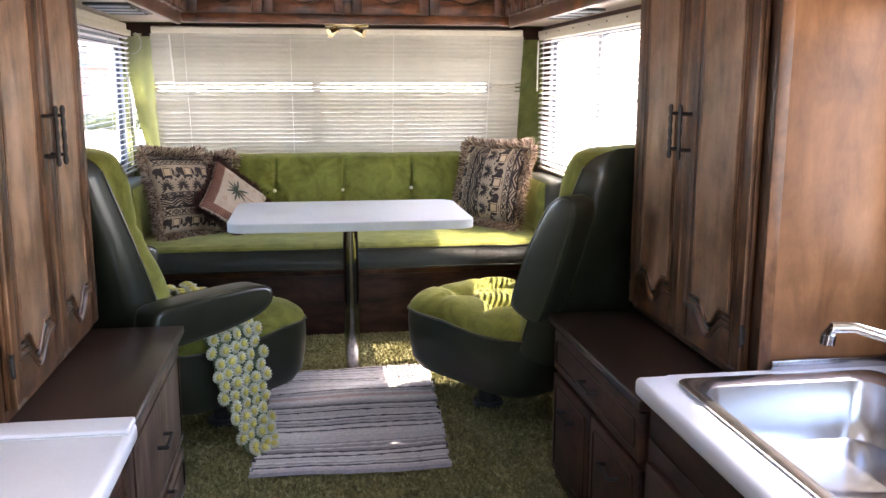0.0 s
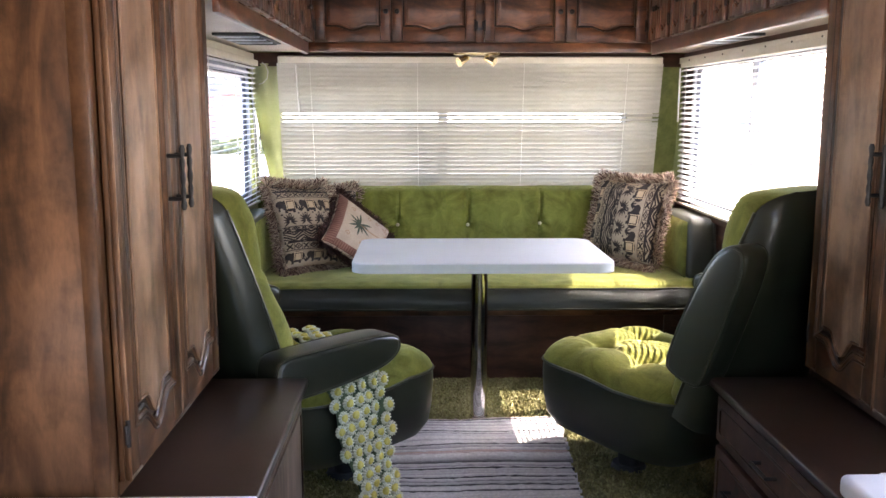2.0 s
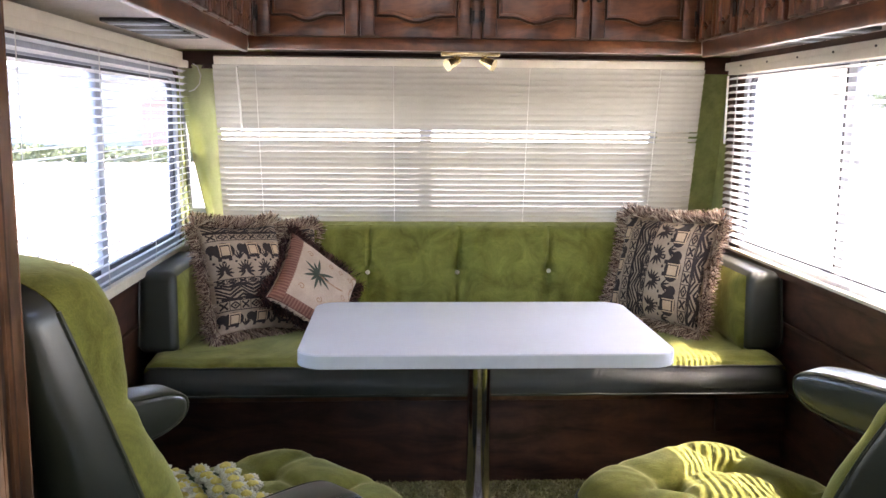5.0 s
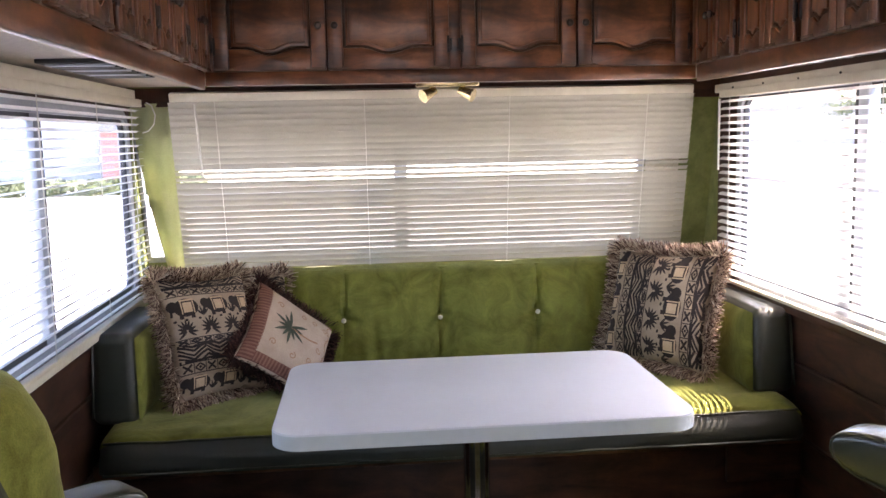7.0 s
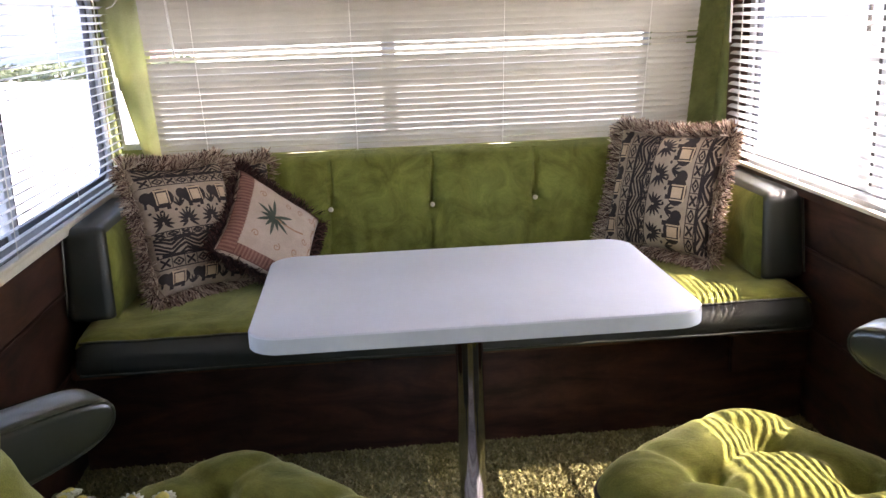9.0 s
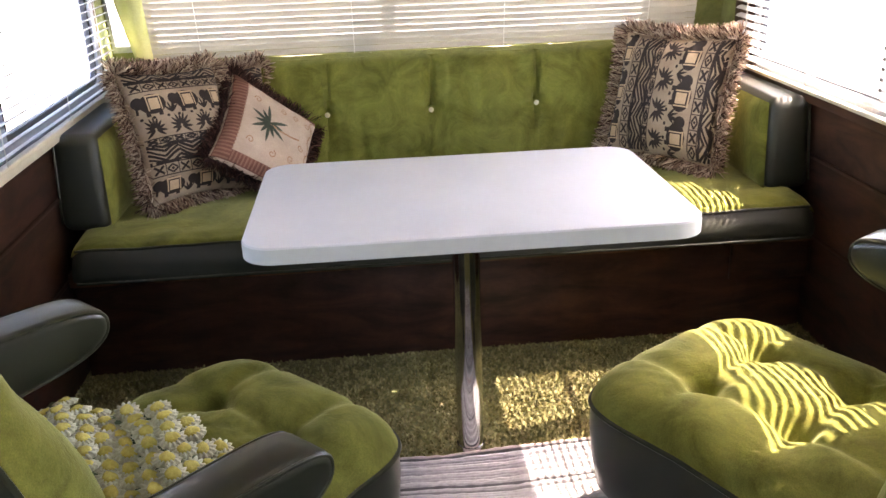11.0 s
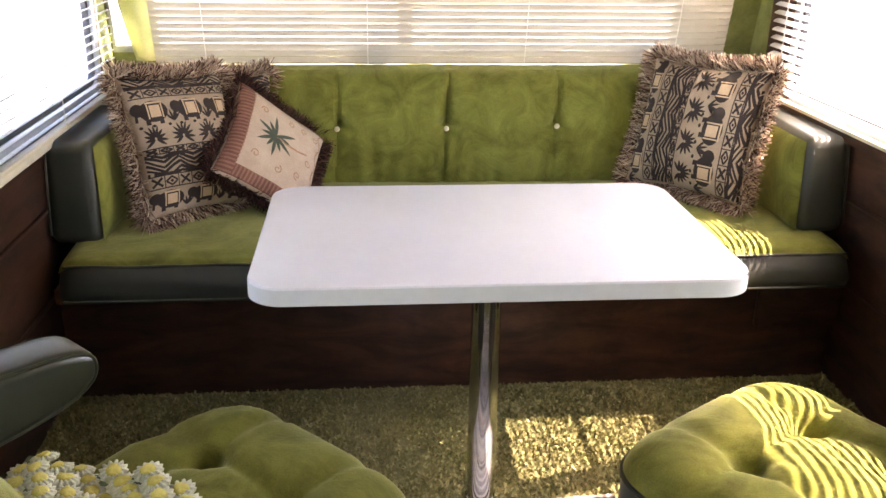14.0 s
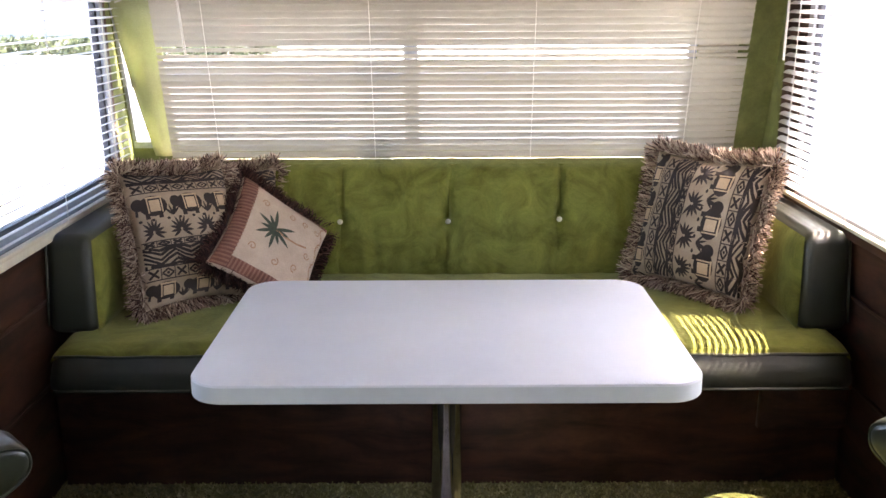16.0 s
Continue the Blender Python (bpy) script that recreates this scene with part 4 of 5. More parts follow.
part("ledge", box((-1.16, 0.40, 0.872), (1.16, 0.615, 0.885), 0.003), CREAM, sofa, "cream ledge behind the back")


def bolster(s):
    b = thing("bolster", pose(0.1875 + s * 1.1295 - (0.014 if s < 0 else 0.0), 4.93, 0.502), "wedge bolster with dark vinyl front and green velvet face", "bolster", "sofa bolsters")
    bm = box((-0.088 + (0.022 if s > 0 else 0), -0.30, 0.0), (0.088 - (0.022 if s < 0 else 0), 0.30, 0.302), 0.034, 5)
    for v in bm.verts:
        k = (v.co.z / 0.290)
        if v.co.y < 0:
            v.co.y += 0.045 * k
        v.co.x += s * 0.012 * k * (1 if v.co.x * s < 0 else 0)
    part("cover", bm, VINYL_SOFA, b, "dark olive vinyl")

    def f(u, v):
        y, z = -0.288 + 0.57 * u, 0.006 + 0.280 * v
        e = (1 - abs(2 * u - 1) ** 6) * (1 - abs(2 * v - 1) ** 6)
        return (-s * (0.066 + 0.020 * e - 0.012 * v), y + (0.045 * v if u < 0.5 else 0), z + 0.003 * smooth_noise((u, v, s), 8.0))
    part("face", sheet(f, 40, 24), GREEN, b, "green velvet inner face")
    part("piping", tube([(s * 0.082, -0.296 + 0.045 * k / 8, 0.03 + 0.248 * k / 8) for k in range(9)], 0.0035, 6), PIPING, b)
    return b


bolster(-1)
bolster(1)


# ---- table ----
table = thing("dining_table", pose(0.172, 4.055, 0), "white laminate table on a single chrome post", "table")
out = rounded(1.05, 0.685, 0.075, 10)
bm = prism([(x, y) for x, y in out], 0.711, 0.7505, 0.003)
part("tabletop", lift(bm, Matrix(((1, 0, 0, 0), (0, 0, 1, 0), (0, 1, 0, 0), (0, 0, 0, 1)))), WHITE_TOP, table)
bmesh_fix = table.children[0].data
bmesh_fix.flip_normals()
bm = bmesh.new()
o2 = rounded(1.054, 0.689, 0.077, 10)
va = [bm.verts.new((x, y, 0.7105)) for x, y in o2]
vb = [bm.verts.new((x, y, 0.7455)) for x, y in o2]
vc = [bm.verts.new((x * 0.99, y * 0.99, 0.7105)) for x, y in o2]
for i in range(len(va)):
    j = (i + 1) % len(va)
    bm.faces.new((va[i], va[j], vb[j], vb[i]))
    bm.faces.new((vc[i], vc[j], va[j], va[i]))
part("edge_band", bm, TABLE_EDGE, table, "scuffed pale edge band")
part("post", cylinder((0, -0.05, 0.0), (0, -0.05, 0.700), 0.036, seg=36), CHROME, table, "chrome table post")
part("floor_collar", cylinder((0, -0.05, 0.0), (0, -0.05, 0.028), 0.044, 0.038, 28), CHROME, table)
part("top_plate", cylinder((0, -0.05, 0.685), (0, -0.05, 0.711), 0.075, 0.09, 28), STEEL, table)


# ---- swivel chairs ----
TUFT = ((-0.104, 0.104), (0.104, 0.104), (-0.104, -0.104), (0.104, -0.104))


def back_half(h):
    """Half the width of the back at height h."""
    k = max(0.0, (h - 0.25) / 0.495)
    w = 0.268 * (1 - 0.20 * k ** 1.5)
    q = max(0.0, (h - 0.66) / 0.085)
    return w * (1 - 0.36 * min(1.0, q) ** 2.2)


def spline(pts, n):
    """Points of a closed smooth curve through pts, n to a span."""
    out, k = [], len(pts)
    for i in range(k):
        p0, p1, p2, p3 = (Vector(pts[(i + j) % k]) for j in (-1, 0, 1, 2))
        for j in range(n):
            t = j / n
            out.append(0.5 * (2 * p1 + (p2 - p0) * t + (2 * p0 - 5 * p1 + 4 * p2 - p3) * t * t + (3 * p1 - p0 - 3 * p2 + p3) * t ** 3))
    return out


ARM = [(-0.462, 0.525), (-0.430, 0.500), (-0.33, 0.498), (-0.17, 0.508), (-0.045, 0.528), (0.016, 0.556), (0.034, 0.590), (0.020, 0.622), (-0.04, 0.637), (-0.17, 0.640), (-0.33, 0.638), (-0.430, 0.632), (-0.462, 0.600)]


def inset(loop, d):
    """The loop drawn in by d towards its inside."""
    n, out = len(loop), []
    for i in range(n):
        t = (loop[(i + 1) % n] - loop[i - 1]).normalized()
        out.append(loop[i] + Vector((-t.y, t.x)) * d)
    return out


def armrest(x, half=0.058, r=0.019):
    """A padded rest, its length along y, round at the tip, with soft edges."""
    loop = spline(ARM, 5)
    bm = bmesh.new()
    rings = []
    steps = [(-half, r)] + [(-half + r - r * math.cos(a), r - r * math.sin(a)) for a in (0.5, 1.05, 1.57)]
    steps += [(-q, d) for q, d in steps[::-1]]
    for dx, d in steps:
        rings.append([bm.verts.new((x + dx, p.x, p.y)) for p in inset(loop, d)])
    n = len(loop)
    for q, w in zip(rings, rings[1:]):
        for i in range(n):
            bm.faces.new((q[i], q[(i + 1) % n], w[(i + 1) % n], w[i]))
    bm.faces.new(rings[0])
    bm.faces.new(rings[-1])
    bmesh.ops.recalc_face_normals(bm, faces=bm.faces[:])
    edge = inset(loop, r * 0.30)
    cords = [[(x + k * (half - r * 0.30), p.x, p.y) for p in edge] for k in (-1, 1)]
    return bm, cords


def swivel_chair(m, raised, label, base, recline, rise, back_by, rises=(0.0, 0.0)):
    lean = radians(recline)

    def back_point(x, h, depth):
        """A place on the leaning back: x across, h up along it, depth to the rear."""
        return (x, base - h * math.sin(lean) - depth * math.cos(lean), 0.43 + h * math.cos(lean) - depth * math.sin(lean))
    rear = 0.045 - base
    c = thing("swivel_chair", m, label, "chair", "swivel chairs")
    bm = cylinder((0, 0.07, 0.0), (0, 0.07, 0.02), 0.070, 0.060, 28)
    cylinder((0, 0.07, 0.02), (0, 0.07, 0.20), 0.042, seg=20, bm=bm)
    part("pedestal", bm, BLACK, c, "black swivel pedestal")
    part("lever", tube([(-0.10, 0.05, 0.175), (-0.17, 0.09, 0.168), (-0.21, 0.11, 0.165)], 0.006, 8), BLACK, c)

    def shell(u, v):
        a = u * 2 * math.pi
        ex = 0.42
        cx, cy = math.cos(a), math.sin(a)
        px = math.copysign(abs(cx) ** ex, cx)
        py = math.copysign(abs(cy) ** ex, cy)
        k = [0.60, 0.86, 0.95, 0.985, 1.0, 0.995][int(round(v * 5))]
        z = [0.165, 0.175, 0.215, 0.28, 0.35, 0.405][int(round(v * 5))]
        return (0.292 * px * k, (0.03 if cy > 0 else 0.03) + (0.298 if cy > 0 else rear) * py * k, z + (0.015 if cy > 0 else 0) * v)
    bm = sheet(shell, 72, 5, wrap=True)
    bm.faces.new([v for v in sorted((v for v in bm.verts if v.co.z < 0.166), key=lambda q: math.atan2(q.co.y - 0.03, q.co.x))])
    part("seat_shell", bm, VINYL, c, "dark olive vinyl seat side")
    ring = [shell(i / 72, 1.0) for i in range(72)]
    part("piping", tube([(x * 1.003, 0.03 + (y - 0.03) * 1.003, z) for x, y, z in ring], 0.0055, 6, closed=True), PIPING, c)

    def cushion(u, v):
        a, r = u * 2 * math.pi, v
        ex = 0.42
        cx, cy = math.cos(a), math.sin(a)
        x = 0.290 * math.copysign(abs(cx) ** ex, cx) * r
        y = 0.03 + (0.296 if cy > 0 else rear - 0.002) * math.copysign(abs(cy) ** ex, cy) * r
        z = 0.410 + 0.092 * (1 - r ** 4.4) ** 0.66 + (0.015 if cy > 0 else 0) * r
        for bx, by in TUFT:
            d = math.hypot(x - bx, y - by)
            z -= 0.050 * math.exp(-(d / 0.030) ** 2) + 0.022 * math.exp(-(d / 0.075) ** 2)
        for q in (-0.117, 0.117):
            if abs(x) < 0.13:
                z -= 0.010 * math.exp(-((y - (q - 0.005)) / 0.018) ** 2)
            else:
                z -= 0.012 * math.exp(-((y - q) / 0.020) ** 2) * min(1, (abs(x) - 0.117) / 0.05)
            if abs(y) < 0.125:
                z -= 0.010 * math.exp(-((x - q) / 0.018) ** 2)
            else:
                z -= 0.012 * math.exp(-((x - q) / 0.020) ** 2) * min(1, (abs(y) - 0.112) / 0.05)
        z += (0.005 * smooth_noise((x, y, 1.0), 9.0) + 0.0025 * smooth_noise((x * 2.4 + y, y * 0.7 - x, 5.0), 24.0)) * (1 - r ** 8)
        return (x, y, z)
    bm = sheet(cushion, 96, 44, wrap=True)
    bmesh.ops.remove_doubles(bm, verts=bm.verts[:], dist=0.0004)
    bmesh.ops.recalc_face_normals(bm, faces=bm.faces[:])
    part("seat_cushion", bm, GREEN, c, "tufted green velvet cushion", 80)

    def back_pad(u, v):
        h = 0.745 * v
        w = back_half(h)
        q = 2 * u - 1
        x = w * math.copysign(abs(q) ** 0.9, q)
        puff = (1 - abs(q) ** 3.5) ** 0.8
        d = -0.03 * (1 - abs(q) ** 10) - 0.075 * puff * (0.65 + 0.55 * math.exp(-((h - 0.20) / 0.16) ** 2) + 0.75 * math.exp(-((h - 0.60) / 0.13) ** 2))
        if v > 0.88:
            k = ((v - 0.88) / 0.12) ** 2.2
            d = d * (1 - k) + 0.045 * k
        d += 0.014 * math.exp(-((h - 0.445) / 0.02) ** 2) * puff
        d += (0.005 * smooth_noise((x, h, 2.0), 9.0) + 0.002 * smooth_noise((x, h, 6.0), 30.0)) * puff
        return back_point(x, h, d)
    part("back_cushion", sheet(back_pad, 48, 60), GREEN, c, "green velvet back cushion", 80)

    def back_shell(u, v):
        h = -0.05 + 0.795 * v
        hh = max(h, 0)
        w = back_half(min(hh, 0.77))
        a = math.pi * u
        x = w * math.copysign(abs(math.cos(a)) ** 0.5, math.cos(a))
        d = 0.002 + 0.135 * math.sin(a) ** 0.55 * (1 - 0.35 * (hh / 0.77) ** 2)
        if v > 0.86:
            k = (v - 0.86) / 0.14
            d = d * (1 - k ** 3) + 0.045 * k ** 3
        d -= 0.010 * math.exp(-((h - 0.45) / 0.05) ** 2) * math.sin(a)
        d += 0.006 * smooth_noise((x, h, 3.0), 8.0) * math.sin(a)
        return back_point(x, min(h, 0.745), d)
    bm = sheet(back_shell, 48, 40)
    part("back_shell", bm, VINYL, c, "dark olive vinyl back", 80)
    for s in (-1, 1):
        part("piping", tube([back_point(s * (back_half(0.665 * k / 24) + 0.001), 0.665 * k / 24, 0.002) for k in range(25)], 0.005, 6), PIPING, c)
    for s in (-1, 1):
        up = s in raised
        bm, cords = armrest(s * 0.328)
        arm = part("armrest", bm, VINYL, c, "raised dark vinyl armrest" if up else "dark olive vinyl armrest", 60)
        for cd in cords:
            part("piping", tube(cd, 0.0042, 6, closed=True), PIPING, arm)
        part("hub", cylinder((s * 0.262, -0.39, 0.555), (s * 0.290, -0.39, 0.555), 0.032, seg=18), BLACK, arm)
        arm.location = (0, back_by, rise + (rises[0] if s < 0 else rises[1]))
        if up:
            arm.matrix_basis = Matrix.Translation((0, base - 0.125, 0.620)) @ Matrix.Rotation(radians(90 + recline), 4, "X") @ Matrix.Diagonal((1, 0.92, 1.08, 1)) @ Matrix.Translation((0, 0.39, -0.56))
    return c


chair_l = swivel_chair(pose(-0.416, 3.395, 0, 0, 0, -45), (), "green velvet and vinyl swivel chair with a crocheted throw", -0.335, 18, 0.025, -0.03, (0.040, -0.030))
chair_r = swivel_chair(pose(0.752, 3.428, 0, 0, 0, 33), (-1,), "green velvet and vinyl swivel chair with one armrest raised", -0.372, 19.5, 0.105, 0.0)


# ---- cushions ----
def axes(centre, across, upward):
    """A pose whose x runs across, z upward and y to the rear."""
    x = Vector(across).normalized()
    z = Vector(upward)
    z = (z - x * z.dot(x)).normalized()
    y = z.cross(x)
    return Matrix(((x.x, y.x, z.x, centre[0]), (x.y, y.y, z.y, centre[1]), (x.z, y.z, z.z, centre[2]), (0, 0, 0, 1)))


class Pad:
    """A stuffed square: places on its two faces, and motifs woven on its front."""

    def __init__(self, w, h, t):
        self.w, self.h, self.t = w, h, t

    def at(self, u, v, off=0.0, front=True):
        x = self.w / 2 * u * (1 - 0.09 * (1 - v * v) * abs(u) ** 3)
        z = self.h / 2 * v * (1 - 0.09 * (1 - u * u) * abs(v) ** 3)
        k = max(0.0, (1 - abs(u) ** 2.6) * (1 - abs(v) ** 2.6)) ** 0.55
        y = -self.t / 2 * k + 0.006 * smooth_noise((x, z, 3.0), 9.0) * k
        return (x, y - off, z) if front else (x, -y + off, z)

    def body(self):
        bm = sheet(lambda a, b: self.at(2 * a - 1, 2 * b - 1), 40, 40)
        sheet(lambda a, b: self.at(1 - 2 * a, 2 * b - 1, 0, False), 40, 40, bm)
        bmesh.ops.remove_doubles(bm, verts=bm.verts[:], dist=0.0004)
        return bm

    def stroke(self, bm, pts, w, close=False, off=0.0022):
        if close:
            pts = list(pts) + [pts[0]]
        for (u0, v0), (u1, v1) in zip(pts, pts[1:]):
            d = math.hypot(u1 - u0, v1 - v0) or 1e-6
            nu, nv = -(v1 - v0) / d * w / 2, (u1 - u0) / d * w / 2
            n = max(1, int(d / 0.07))
            row = []
            for i in range(n + 1):
                u, v = u0 + (u1 - u0) * i / n, v0 + (v1 - v0) * i / n
                row.append((bm.verts.new(self.at(u + nu, v + nv, off)), bm.verts.new(self.at(u - nu, v - nv, off))))
            for a, b in zip(row, row[1:]):
                bm.faces.new((a[0], a[1], b[1], b[0]))

    def spindle(self, bm, u, v, a, length, w):
        pts = []
        for i in range(6):
            s = i / 5
            half = w * math.sin(math.pi * min(1, 0.12 + 0.88 * s)) ** 0.8
            cu, cv = u + math.cos(a) * length * s, v + math.sin(a) * length * s
            pts.append((bm.verts.new(self.at(cu - math.sin(a) * half, cv + math.cos(a) * half, 0.0022)), bm.verts.new(self.at(cu + math.sin(a) * half, cv - math.cos(a) * half, 0.0022))))
        for p, q in zip(pts, pts[1:]):
            bm.faces.new((p[0], p[1], q[1], q[0]))

    def oval(self, bm, u, v, ru, rv, off=0.0022):
        c = bm.verts.new(self.at(u, v, off))
        r1 = [bm.verts.new(self.at(u + ru * 0.55 * math.cos(k * math.pi / 8), v + rv * 0.55 * math.sin(k * math.pi / 8), off)) for k in range(16)]
        r2 = [bm.verts.new(self.at(u + ru * math.cos(k * math.pi / 8), v + rv * math.sin(k * math.pi / 8), off)) for k in range(16)]
        for k in range(16):
            j = (k + 1) % 16
            bm.faces.new((c, r1[k], r1[j]))
            bm.faces.new((r1[k], r2[k], r2[j], r1[j]))

    def slab(self, bm, u0, v0, u1, v1, off=0.0034):
        sheet(lambda a, b: self.at(u0 + (u1 - u0) * a, v0 + (v1 - v0) * b, off), max(3, int(abs(u1 - u0) * 20)), max(3, int(abs(v1 - v0) * 20)), bm)


def zebra(p, bm, lo, hi, rnd):
    """Bold slanting stripes that meet in a herringbone."""
    n = 7
    for c in range(n):
        u0, u1 = -0.95 + 1.9 * c / n, -0.95 + 1.9 * (c + 1) / n
        rise = 0.13 if c % 2 else -0.13
        v = lo - 0.05
        while v < hi + 0.05:
            a, b = v - rise / 2 + rnd.uniform(-0.008, 0.008), v + rise / 2 + rnd.uniform(-0.008, 0.008)
            mid = (a + b) / 2 + rnd.uniform(-0.018, 0.018)
            pts = [(u, max(lo, min(hi, q))) for u, q in ((u0, a), ((u0 + u1) / 2, mid), (u1, b))]
            if pts[0][1] != pts[2][1]:
                p.stroke(bm, pts, 0.036 + rnd.uniform(-0.008, 0.010))
            v += 0.066 + rnd.uniform(-0.004, 0.004)


def diamonds(p, bm, lo, hi):
    p.stroke(bm, [(-0.95, lo), (0.95, lo)], 0.016)
    p.stroke(bm, [(-0.95, hi), (0.95, hi)], 0.016)
    h = hi - lo
    n = 8
    for i in range(n):
        c = -0.95 + 1.9 * (i + 0.5) / n
        w = 1.9 / n * 0.42
        m = (lo + hi) / 2
        if i % 2:
            p.stroke(bm, [(c - w, m), (c, hi - h * 0.16), (c + w, m), (c, lo + h * 0.16)], 0.026, True)
            p.oval(bm, c, m, w * 0.25, h * 0.12)
        else:
            p.stroke(bm, [(c - w * 0.8, lo + h * 0.16), (c + w * 0.8, hi - h * 0.16)], 0.034)
            p.stroke(bm, [(c - w * 0.8, hi - h * 0.16), (c + w * 0.8, lo + h * 0.16)], 0.034)
        p.stroke(bm, [(c + 0.95 / n, lo), (c + 0.95 / n, hi)], 0.016)


def palms(p, bm, lo, hi, n, rnd):
    """Fans of narrow leaves with gaps between them."""
    for i in range(n):
        c = -0.95 + 1.9 * (i + 0.5) / n
        m = lo + (hi - lo) * 0.40
        for k in range(11):
            a = radians(-32 + 24.4 * k)
            p.spindle(bm, c + 0.02 * math.cos(a), m + 0.02 * math.sin(a), a, (hi - lo) * rnd.uniform(0.52, 0.66), 0.021)


def plain_shapes(p, dark, tan, lo, hi, n):
    h = hi - lo
    for i in range(n):
        c = -0.95 + 1.9 * (i + 0.5) / n
        p.oval(dark, c, lo + h * 0.52, 0.235, h * 0.40)
        p.oval(dark, c - 0.24, lo + h * 0.62, 0.10, h * 0.24)
        for k in range(4):
            p.spindle(dark, c + 0.30, lo + h * 0.1, radians(40 + 33 * k), h * 0.45, 0.018)
        for d in (-0.12, 0.10):
            p.stroke(dark, [(c + d, lo + h * 0.40), (c + d, lo + h * 0.04)], 0.075)
        p.stroke(dark, [(c - 0.27, lo + h * 0.56), (c - 0.29, lo + h * 0.2)], 0.04)
        one = bmesh.new()
        p.slab(one, c - 0.06, lo + h * 0.30, c + 0.11, lo + h * 0.74)
        for a, b in (((c - 0.09, lo + h * 0.25), (c - 0.09, lo + h * 0.80)), ((c + 0.14, lo + h * 0.25), (c + 0.14, lo + h * 0.80))):
            p.stroke(one, [a, b], 0.022, off=0.0034)
        p.stroke(one, [(c - 0.11, lo + h * 0.84), (c + 0.16, lo + h * 0.84)], 0.026, off=0.0034)
        part("woven_patch", one, PEACH, tan)


def fringe(p, n, length, mat, parent, seed, droop=0.5):
    rnd = random.Random(seed)
    verts, faces = [], []
    for _ in range(n):
        s = rnd.uniform(0, 4)
        k, f = int(s), 2 * (s - int(s)) - 1
        u, v = ((f, 1), (1, -f), (-f, -1), (-1, f))[k]
        ou, ov = ((0, 1), (1, 0), (0, -1), (-1, 0))[k]
        a = Vector(p.at(u, v))
        d = Vector((ou + rnd.gauss(0, 0.45), rnd.gauss(-0.25, 0.5), ov + rnd.gauss(0, 0.45) - droop * (0.35 if ov < 0.5 else 0.0))).normalized()
        L = length * rnd.uniform(0.6, 1.25)
        side = d.cross(Vector((rnd.gauss(0, 1), rnd.gauss(0, 1), rnd.gauss(0, 1)))).normalized() * rnd.uniform(0.0009, 0.0019)
        bend = Vector((rnd.gauss(0, 0.25), rnd.gauss(0, 0.25), -droop * rnd.uniform(0.1, 0.7)))
        b = a + d * L * 0.55
        c = b + (d + bend).normalized() * L * 0.45
        i = len(verts)
        verts += [a - d * 0.006 - side, a - d * 0.006 + side, b + side * 1.2, b - side * 1.2, c + side * 0.8, c - side * 0.8]
        faces += [(i, i + 1, i + 2, i + 3), (i + 3, i + 2, i + 4, i + 5)]
    return raw("fringe", [tuple(q) for q in verts], faces, mat, parent)


def tapestry_pillow(m, seed, label, size=0.47, wide=None):
    pl = thing("throw_pillow", m, label, "pillow", "patterned pillows")
    p = Pad(wide or size, size, 0.17)
    part("cover", p.body(), TAPESTRY, pl, "beige tapestry cover", 60)
    rnd = random.Random(seed)
    dark = bmesh.new()
    zebra(p, dark, 0.80, 0.97, rnd)
    diamonds(p, dark, 0.64, 0.78)
    plain_shapes(p, dark, pl, 0.24, 0.62, 3)
    palms(p, dark, -0.06, 0.24, 4, rnd)
    for k in range(9):
        p.oval(dark, -0.88 + 0.22 * k + rnd.uniform(-0.03, 0.03), 0.235, 0.030, 0.020)
    diamonds(p, dark, -0.15, -0.07)
    zebra(p, dark, -0.42, -0.17, rnd)
    diamonds(p, dark, -0.61, -0.44)
    plain_shapes(p, dark, pl, -0.94, -0.62, 3)
    part("woven_pattern", dark, WEAVE, pl, "dark brown woven motifs")
    fringe(p, 8500, 0.050, FRINGE, pl, seed)
    return pl


tapestry_pillow(axes((-0.690, 4.930, 0.735), (0.74, 0.67, -0.07), (-0.10, 0.17, 0.456)), 3, "beige tapestry pillow with dark motifs and brown fringe", 0.455, 0.375)
tapestry_pillow(axes((-0.600, 5.150, 0.712), (0.86, 0.50, -0.04), (-0.02, 0.12, 0.47)), 4, "beige fringed tapestry pillow behind another pillow", 0.40)
right_pose = axes((1.035, 5.02, 0.752), (0.63, -0.77, 0.02), (0.08, 0.145, 0.47))
tapestry_pillow(right_pose @ Matrix.Rotation(radians(90), 4, "Y"), 5, "beige tapestry pillow with upright bands and brown fringe", 0.46)

SCROLL = surface("orange_brown_thread", (0.34, 0.17, 0.09), (0.44, 0.25, 0.14), 0.9, size=40, fine=300)
small = thing("throw_pillow", axes((-0.428, 5.035, 0.672), (0.275, 0.09, -0.224), (0.08, 0.36, 0.194)), "small tan pillow with a palm motif and maroon fringe", "pillow", "patterned pillows")
p = Pad(0.375, 0.425, 0.12)
part("cover", p.body(), PALE_WEAVE, small, "pale tan woven cover", 60)
b1, b2, b3 = bmesh.new(), bmesh.new(), bmesh.new()
p.slab(b1, -0.97, -0.96, -0.68, 0.96, 0.0016)
p.slab(b1, -0.68, -0.96, 0.96, -0.74, 0.0016)
p.slab(b1, -0.68, 0.88, 0.96, 0.96, 0.0016)
ribs = bmesh.new()
